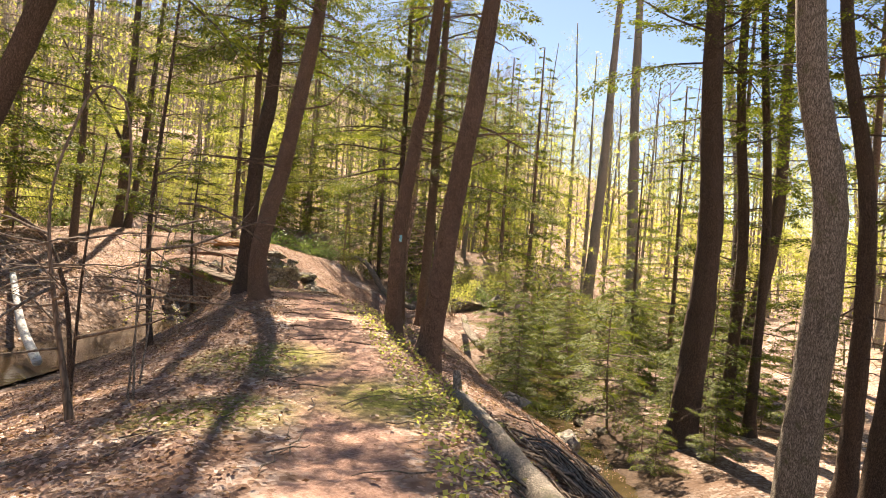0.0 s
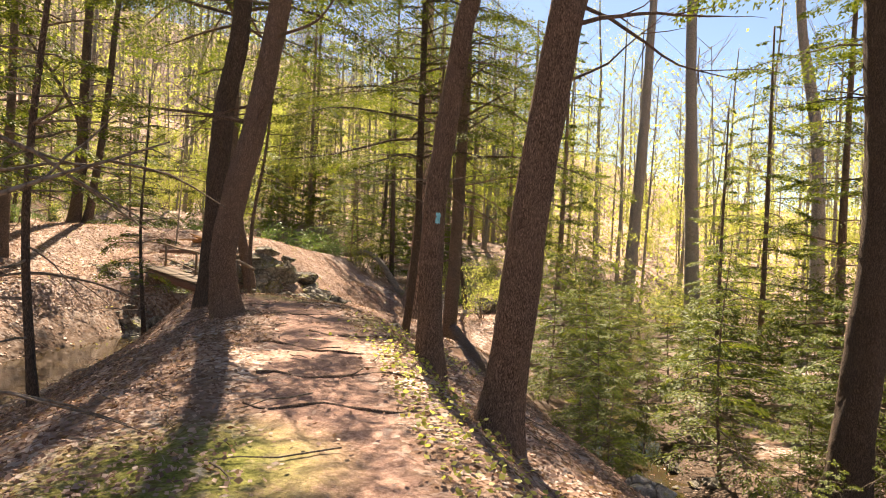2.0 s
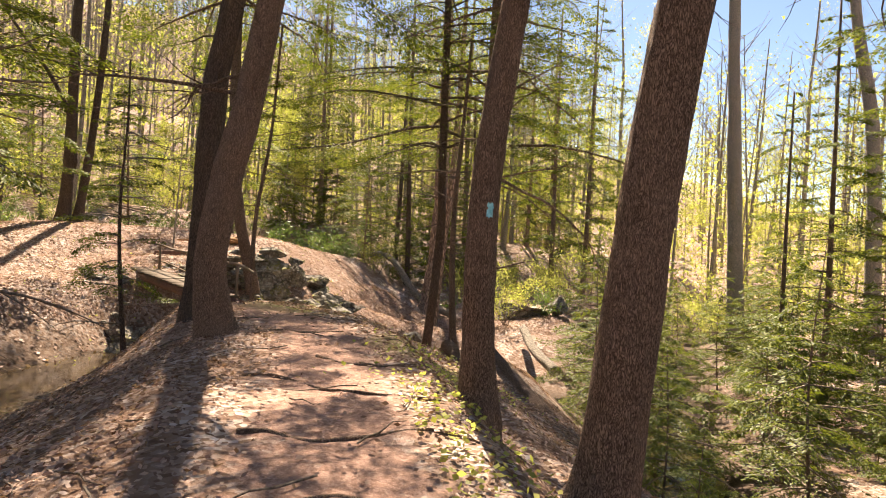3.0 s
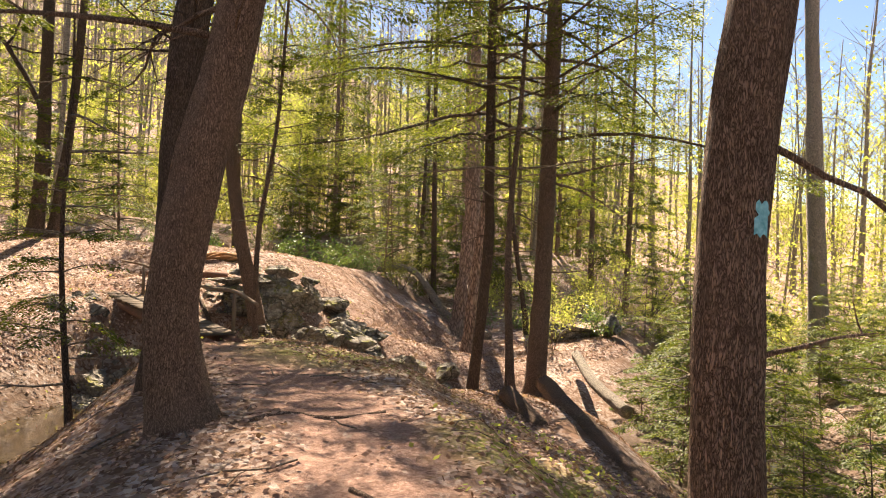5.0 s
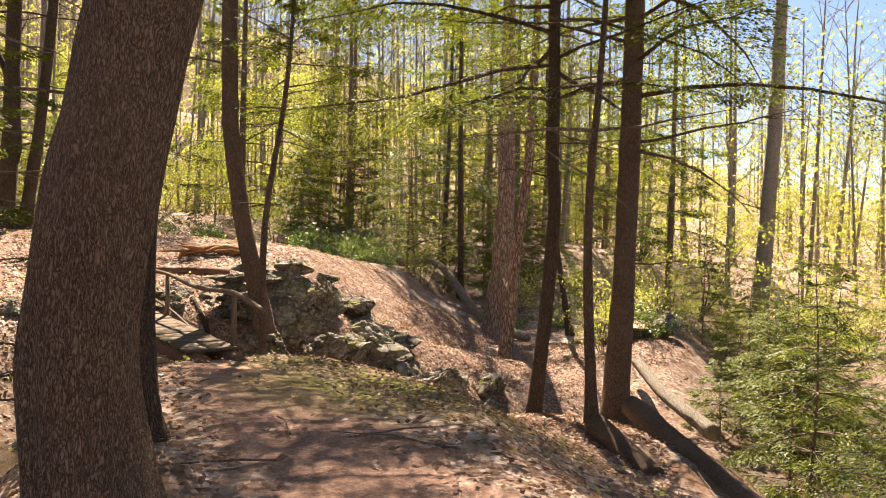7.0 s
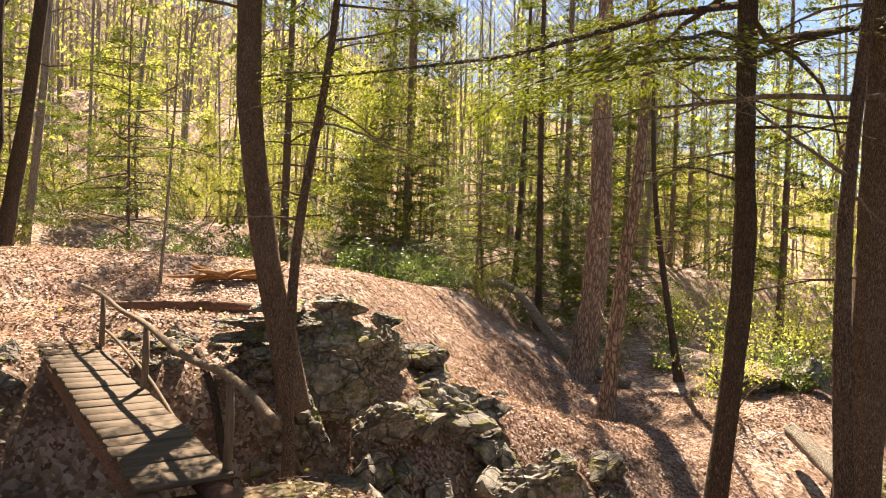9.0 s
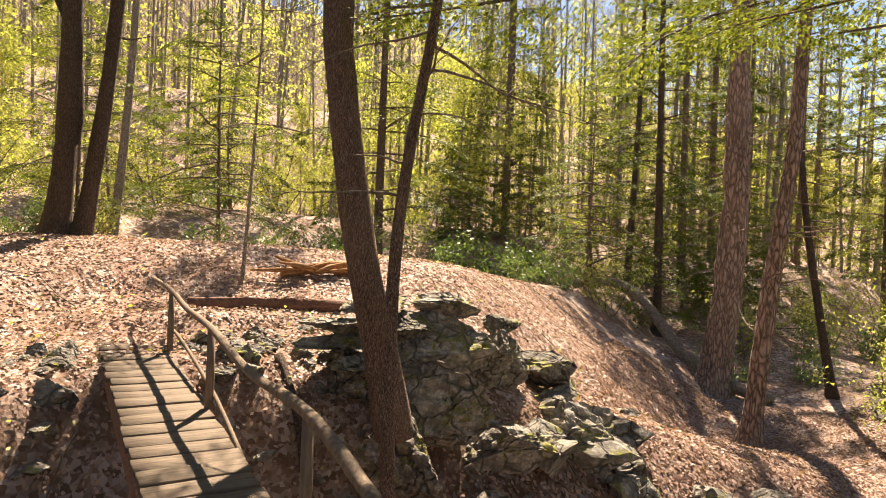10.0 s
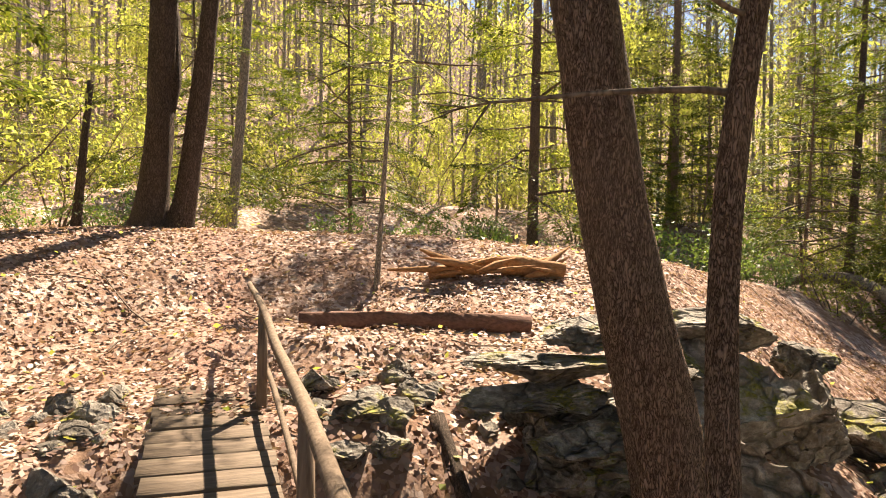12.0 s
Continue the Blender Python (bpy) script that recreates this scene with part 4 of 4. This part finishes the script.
rotten = log("rotten_log", "bright orange rotten log split open on the far bank", [g(-8.6, 22.95, 0.06), g(-8.1, 23.5, 0.13), g(-7.5, 24.0, 0.1)], 0.06, 0.11, MAT_ROTTEN, 83, wobble=0.9)
rl = random.Random(4)
for k in range(12):
    f, a = rl.uniform(0, 1), rl.gauss(0.75, 0.35)
    c = Vector((1.1 * f + rl.gauss(0, 0.1), 1.05 * f + rl.gauss(0, 0.12), 0.02 + rl.uniform(0, 0.12)))
    d = Vector((math.cos(a), math.sin(a), rl.gauss(0.1, 0.25))) * rl.uniform(0.15, 0.4)
    part("splinter", Build().tube([c - d, c, c + d], [0.012, rl.uniform(0.03, 0.06), 0.006], 5, 0.5, k), MAT_ROTTEN, rotten)
log("decayed_log", "flat decayed red log along the far bank", [g(-8.85, 21.2, 0.05), g(-8.1, 21.85, 0.06), g(-7.2, 22.45, 0.05)], 0.07, 0.085, MAT_REDLOG, 84, wobble=0.5)
log("fallen_log", "long pale fallen trunk on the shaded slope", [g(-6.2, 35.5, 0.15), (-4.4, 34, 0.75), g(-2.66, 32.6, 0.12), g(-1.0, 31.2, 0.1)], 0.13, 0.16, MAT_BARK_GREY, 85)
log("birch_log", "white birch trunk lying into the brook", [g(-9.8, 12.6, 0.25), (-7.6, 10.0, -0.5), (-5.4, 7.5, -0.85)], 0.08, 0.1, MAT_BIRCH, 87, wobble=0.1)
log("fallen_log", "grey fallen log along the bank's edge", [g(3.05, 3.3, 0.05), g(3.45, 1.8, 0.08), g(3.9, 0.2, 0.08), g(4.15, -0.6, 0.08)], 0.085, 0.13, MAT_BARK_GREY, 88)
log("stump", "small broken grey stump on the bank", [g(3.02, 3.6, -0.1), g(3.02, 3.62, 0.15), g(3.0, 3.64, 0.32)], 0.08, 0.03, MAT_BARK_GREY, 89, wobble=0.5)
log("fallen_branch", "crooked dark limb lying across the rocks", [g(-7.0, 20.5, 0.06), g(-6.5, 20.1, 0.08), g(-6.1, 19.75, 0.08), g(-5.7, 19.5, 0.06)], 0.05, 0.035, MAT_BARK_DARK, 90, wobble=0.3)


# ---------------------------------------------------------------- the woods all round
rng = random.Random(21)
OAK = "slender grey broad-leaved tree coming into leaf"
hard = [hardwood("hardwood_tree", OAK, 200 + i, h, r, MAT_BARK_GREY, n, 0.11, first) for i, (h, r, n, first) in enumerate(((17, 0.13, 1700, 0.2), (20, 0.17, 1200, 0.3), (9, 0.05, 3600, 0.08), (22, 0.22, 900, 0.4), (7, 0.04, 3400, 0.06)))]
hem = []
for i, (h, reach, n, ld) in enumerate(((3.2, 1.6, 46, 150), (4.6, 2.0, 52, 125), (6.5, 2.5, 54, 105), (2.0, 1.2, 34, 170))):
    hem.append(tree("hemlock_sapling", "young feathery green hemlock in the understory", [(0, 0, 0), (0.03 * h, 0, h * 0.5), (0, 0.02 * h, h)], 0.006 * h + 0.006, 0.005, MAT_BARK, 220 + i, 8, 0.3, 0.05, 0.2, dead=6, dead_from=0.2, crown=(0.1 * h, h, reach, n, ld, 0.085, 0.02), group="young hemlocks"))
fine = tree("hemlock_sapling", "small feathery hemlock on the gully's edge", [(0, 0, 0), (0.05, 0, 1.3), (0, 0.05, 2.6)], 0.022, 0.005, MAT_BARK_DARK, 226, 8, 0.2, 0.05, 0.2, dead=5, dead_from=0.2, crown=(0.3, 2.6, 1.3, 30, 260, 0.065, 0.014), group="young hemlocks")
tall = [tree("hemlock_tree", "tall hemlock with drooping green boughs in the woods", [(0, 0, 0), (0.1, 0.05, 6), (0, 0.1, 16)], 0.16, 0.04, MAT_BARK, 230 + i, 9, 0.6, 0.08, 0.3, dead=12, dead_from=1.5, crown=(1.8 + i, 16, 4.0, 50, 110, 0.13, 0.034), group="tall hemlocks") for i in range(2)]
shrub = [understory("shrub", "spring-green leafy shrub on the woodland floor", 240 + i, h, n, m, s, 0.5) for i, (h, n, m, s) in enumerate(((1.6, 900, MAT_SPRING, 0.075), (2.8, 1300, MAT_SPRING, 0.09), (1.2, 800, MAT_LAUREL, 0.085)))]
used = []


def free(x, y, gap):
    d, _ = line_height(np.array([x]), np.array([y]), TRAIL)
    d2, _ = line_height(np.array([x]), np.array([y]), [(-4.5, 16.6, 0), (-8.8, 20.1, 0), (-10.6, 21.9, 0), (-12.5, 24.5, 0)])
    return d[0] > 2.2 and d2[0] > 1.4 and all((x - a) ** 2 + (y - b) ** 2 > gap * gap for a, b in used)


def plant(kind, x, y, size):
    used.append((x, y))
    copy_thing(kind, pose(x, y, ground_at(x, y) - 0.03, 0, 0, rng.uniform(0, 360)) @ Matrix.Scale(size, 4))


def scatter(kinds, count, xs, ys, gap, sizes, keep=lambda x, y: True):
    n = 0
    for _ in range(count * 30):
        x, y = rng.uniform(*xs), rng.uniform(*ys)
        if n < count and keep(x, y) and free(x, y, gap):
            plant(rng.choice(kinds), x, y, rng.uniform(*sizes))
            n += 1


def near_bank(x, y):
    """Open ground round the far bank and the leafy slope."""
    return not (-13.5 < x < 0.5 and 15 < y < 31) and not (x > -8 and x < 4 and y < 22)


# the hemlock thicket beyond the gully
scatter([hem[0], hem[1], hem[3]], 46, (3.2, 16), (16, 34), 0.9, (0.75, 1.05), lambda x, y: x > 3.2 and not (x < 4.5 and y > 26 and y < 31))
scatter([hem[0], hem[1], hem[3]], 8, (6.4, 12), (12.5, 19), 1.2, (0.8, 1.1), lambda x, y: abs(x - 8.2) > 0.7)
scatter([fine], 9, (3.8, 9), (10, 18), 1.1, (0.6, 1.0), lambda x, y: abs(x - 5.6) > 1.2)
# young trees on the brook's far side and behind the ledge
scatter(hem[:3], 7, (-20, -12), (6, 19), 1.5, (0.8, 1.2))
scatter([hard[4], hard[2], shrub[1]], 16, (-20, -10), (0, 18), 1.5, (0.6, 1.0), near_bank)
scatter(hem[:3], 8, (-13, 2), (33, 44), 1.5, (0.9, 1.4), near_bank)
scatter(hem[1:3], 8, (-7, 0), (35, 41), 1.1, (0.8, 1.1))
scatter(hem[1:3], 8, (-24, -13), (17, 34), 2.0, (0.9, 1.4), near_bank)
scatter(shrub, 44, (-22, 4), (27, 44), 1.2, (0.8, 1.5), near_bank)
scatter(shrub, 24, (-24, -11), (12, 30), 1.2, (0.6, 1.1), near_bank)
scatter(shrub[:2], 18, (2, 16), (29, 44), 1.2, (0.9, 1.6))
scatter([shrub[2]], 12, (-14, -6), (26, 34), 1.2, (0.7, 1.2), near_bank)
# the last two are made up, added to cast shade into the gully
for x, y, s in ((-10.5, 43.0, 1.0), (3.4, 41.0, 1.0), (-12.8, 14.0, 1.0), (-11.0, 17.0, 0.9), (-14.5, 18.5, 1.0), (-12.0, 33.5, 1.0), (-3.2, 42.5, 1.1), (13.5, 15.0, 1.0), (12.6, 22.5, 1.0), (5.2, 42, 1.1), (10.2, 22.5, 0.7), (8.4, 20.6, 0.52)):
    plant(tall[int(x) % 2], x, y, s)
scatter(tall, 4, (-26, -12), (0, 30), 3.5, (0.8, 1.1), near_bank)
scatter(tall, 5, (-14, 8), (44, 66), 4, (0.9, 1.2))
scatter([hard[0], hard[2], hard[4], hard[2], hard[4]], 54, (-42, -11), (0, 55), 1.6, (0.75, 1.15), near_bank)
scatter([hard[0], hard[1], hard[2], hard[4], hard[2], hard[4]], 34, (-14, 6), (34, 80), 1.8, (0.8, 1.15))
scatter(hard + [hard[2], hard[4], hard[2]], 24, (8, 34), (26, 80), 2.6, (0.8, 1.1))
scatter(hard, 9, (13, 40), (-2, 26), 3.0, (0.8, 1.1))
scatter([hard[0], hard[1], hard[3]], 22, (6, 44), (30, 90), 2.2, (0.75, 1.1))
# unseen trees added behind and to the side, to block sky light
scatter(hard, 14, (-24, 24), (-40, -9), 3.0, (0.8, 1.1))
scatter(tall, 9, (-12, 14), (-24, -9), 3.2, (0.9, 1.2))
scatter(tall, 4, (11, 18), (-8, 8), 3.0, (0.9, 1.1))
for k, base in enumerate(hard + hem + tall + shrub + [fine]):
    x, y = -24 + 2.6 * k, 46 + 3.1 * (k % 4)
    base.matrix_basis = pose(x, y, ground_at(x, y))

# the far woods, too dense and distant to count
rs = np.random.RandomState(12)
b, w = Build(), Build()
for k in range(950):
    az, d = radians(rs.uniform(-100, 62)), rs.uniform(38, 125)
    x, y = d * math.sin(az) - 2, d * math.cos(az) + 8
    z0 = ground_at(x, y)
    top = rs.uniform(12, 19) if az < 0.1 else rs.uniform(11, 19)
    n = 170
    pos = np.stack([x + rs.normal(0, 1.5, n), y + rs.normal(0, 1.5, n), z0 + 0.3 + top * rs.beta(0.9, 1.35, n)], 1)
    b.tris(leaves(rs, pos, rs.normal(0, 1, (n, 3)), 0.24, 0.1, 0.9))
    for _ in range(1 + k % 2 if az < 0.1 else k % 2):
        px, py, lean = x + rs.normal(0, 2.0), y + rs.normal(0, 2.0), rs.normal(0, 0.5)
        pz, r = ground_at(px, py), rs.uniform(0.05, 0.14)
        w.tube([(px, py, pz - 0.3), (px + lean * 0.5, py, pz + top * 0.5), (px + lean, py + rs.normal(0, 0.3), pz + top)], [r, r * 0.7, r * 0.25], 6, cap=False)
        for h in rs.uniform(0.45, 1.0, 14):
            q = Vector((px + lean * h, py, pz + top * h))
            a, ln = rs.uniform(0, 6.3), rs.uniform(1.5, 3.6)
            e = q + Vector((math.cos(a), math.sin(a), rs.uniform(0.5, 1.4))) * ln
            w.tube([q, e], [0.03, 0.008], 3, cap=False)
far = tagged(thing("far_woods", (0, 0, 0), "hazy far woodland in yellow-green spring leaf", "woods"), kind="stuff")
part("far_foliage", b, MAT_SPRING, far, smooth=False)["kind"] = "stuff"
part("far_trunks", w, MAT_BARK_GREY, far)["kind"] = "stuff"


# ---------------------------------------------------------------- leaf litter, twigs and small plants
rs = np.random.RandomState(3)


def litter(count, xs, ys, size, keep):
    x, y = rs.uniform(*xs, count), rs.uniform(*ys, count)
    ok = keep(x, y)
    x, y = x[ok], y[ok]
    z = surface(x, y)
    sx, sy = (surface(x + 0.05, y) - z) / 0.05, (surface(x, y + 0.05) - z) / 0.05
    dx, dy = rs.normal(0, 1, len(x)), rs.normal(0, 1, len(x))
    along = np.stack([dx, dy, dx * sx + dy * sy + rs.normal(0, 0.12, len(x))], 1)
    return leaves(rs, np.stack([x, y, z + 0.02 + rs.uniform(0, 0.02, len(x))], 1), along, size, size * 0.3, 0.45, np.stack([-sx, -sy, np.ones(len(x))], 1))


def off_trail(x, y):
    d = np.minimum(line_height(x, y, TRAIL)[0], 9) + np.clip((y - 8.5) / 6, 0, 0.15)
    wet = np.minimum(line_height(x, y, BROOK)[0], line_height(x, y, GULLY)[0])
    return (rs.uniform(0, 1, len(x)) < np.clip((d - 0.45) / 0.8, 0.06, 1)) & ((wet > 1.7) | (rs.uniform(0, 1, len(x)) < 0.14))


b = Build().quads(litter(110000, (-6, 6.5), (-4, 16), 0.058, off_trail))
b.quads(litter(105000, (-13, 1), (16, 31), 0.06, off_trail))
b.quads(litter(18000, (-13, -6), (3, 17), 0.1, off_trail))
b.quads(litter(40000, (-4.5, 4), (17.5, 31), 0.085, lambda x, y: surface(x, y) > -1.6))
tagged(new("leaf_litter", b.mesh("leaf_litter", MAT_DRY, False)), "dry curled tan and brown fallen leaves", "leaves", kind="stuff")
b = Build()
rt = random.Random(8)
for _ in range(520):
    x, y = rt.uniform(-12, 6), rt.uniform(-3, 30)
    a, ln = rt.uniform(0, 6.3), rt.uniform(0.2, 1.0)
    pts = [Vector((x + math.cos(a) * ln * k / 4 + rt.gauss(0, 0.02), y + math.sin(a) * ln * k / 4 + rt.gauss(0, 0.02), 0)) for k in range(5)]
    for q in pts:
        q.z = ground_at(q.x, q.y) + 0.02 + rt.uniform(0, 0.03)
    b.tube(pts, [0.008, 0.008, 0.007, 0.005, 0.003], 4, cap=False)
tagged(new("fallen_twigs", b.mesh("fallen_twigs", MAT_TWIG)), "thin brown twigs lying on the leaves", "twigs", kind="stuff")
# a heap of dry sticks on the bank above the gully
heap = thing("brush_pile", (4.45, 0.9, ground_at(4.45, 0.9)), "heap of dry grey sticks on the bank", "sticks")
for k in range(64):
    a, ln = rt.gauss(-1.0, 0.4), rt.uniform(0.8, 2.4)
    c = Vector((rt.gauss(0, 0.3), rt.gauss(0, 0.7), 0))
    pts = []
    for j in range(6):
        q = c + Vector((math.cos(a), math.sin(a), 0)) * ln * (j / 5 - 0.5) + Vector((rt.gauss(0, 0.02), rt.gauss(0, 0.02), 0))
        q.z = ground_at(4.45 + q.x, 0.9 + q.y) - heap.location.z + rt.uniform(0.02, 0.16)
        pts.append(q)
    part("stick", Build().tube(pts, [0.014 - 0.0018 * j for j in range(6)], 5, cap=False), MAT_TWIG, heap)
# low green plants on the bank beside the trail
b = Build()
y = np.concatenate([rs.uniform(-1.5, 8.5, 1300), rs.uniform(8.5, 15, 500), rs.uniform(15, 28, 500)])
x = np.concatenate([np.interp(y[:1300], [p[1] for p in TRAIL], [p[0] for p in TRAIL]) + np.abs(rs.normal(0.35, 0.35, 1300)) + 0.65, rs.normal(0.9, 0.5, 500), rs.uniform(-12, -4, 500)])
z = surface(x, y) + rs.uniform(0.02, 0.12, len(x))
b.quads(leaves(rs, np.stack([x, y, z], 1), np.stack([rs.normal(0, 1, len(x)), rs.normal(0, 1, len(x)), rs.uniform(0, 0.6, len(x))], 1), 0.06, 0.022, 0.5))
tagged(new("ground_plants", b.mesh("ground_plants", MAT_SPRING, False)), "low spring-green seedlings along the trail edge", "plants", kind="stuff")
# roots across the trail
for i, (x0, y0, x1, y1) in enumerate(((-0.9, 8.6, 1.3, 8.0), (-0.2, 6.7, 1.5, 7.3), (-0.5, 9.6, 1.2, 9.4), (0.1, 5.7, 1.6, 6.0), (-1.9, 11.0, -0.7, 11.5))):
    n = 9
    pts = [Vector((x0 + (x1 - x0) * k / n, y0 + (y1 - y0) * k / n + 0.12 * math.sin(k * 1.1 + i), 0)) for k in range(n + 1)]
    for k, q in enumerate(pts):
        q.z = ground_at(q.x, q.y) + 0.012 * math.sin(k * 1.7 + i)
    tagged(new("tree_root", Build().tube(spline(pts, 0.08), [0.02 - 0.007 * j / 30 for j in range(len(spline(pts, 0.08)))], 8, 0.3, i).mesh("tree_root", MAT_BARK)), "worn tree root crossing the dirt trail", "root")
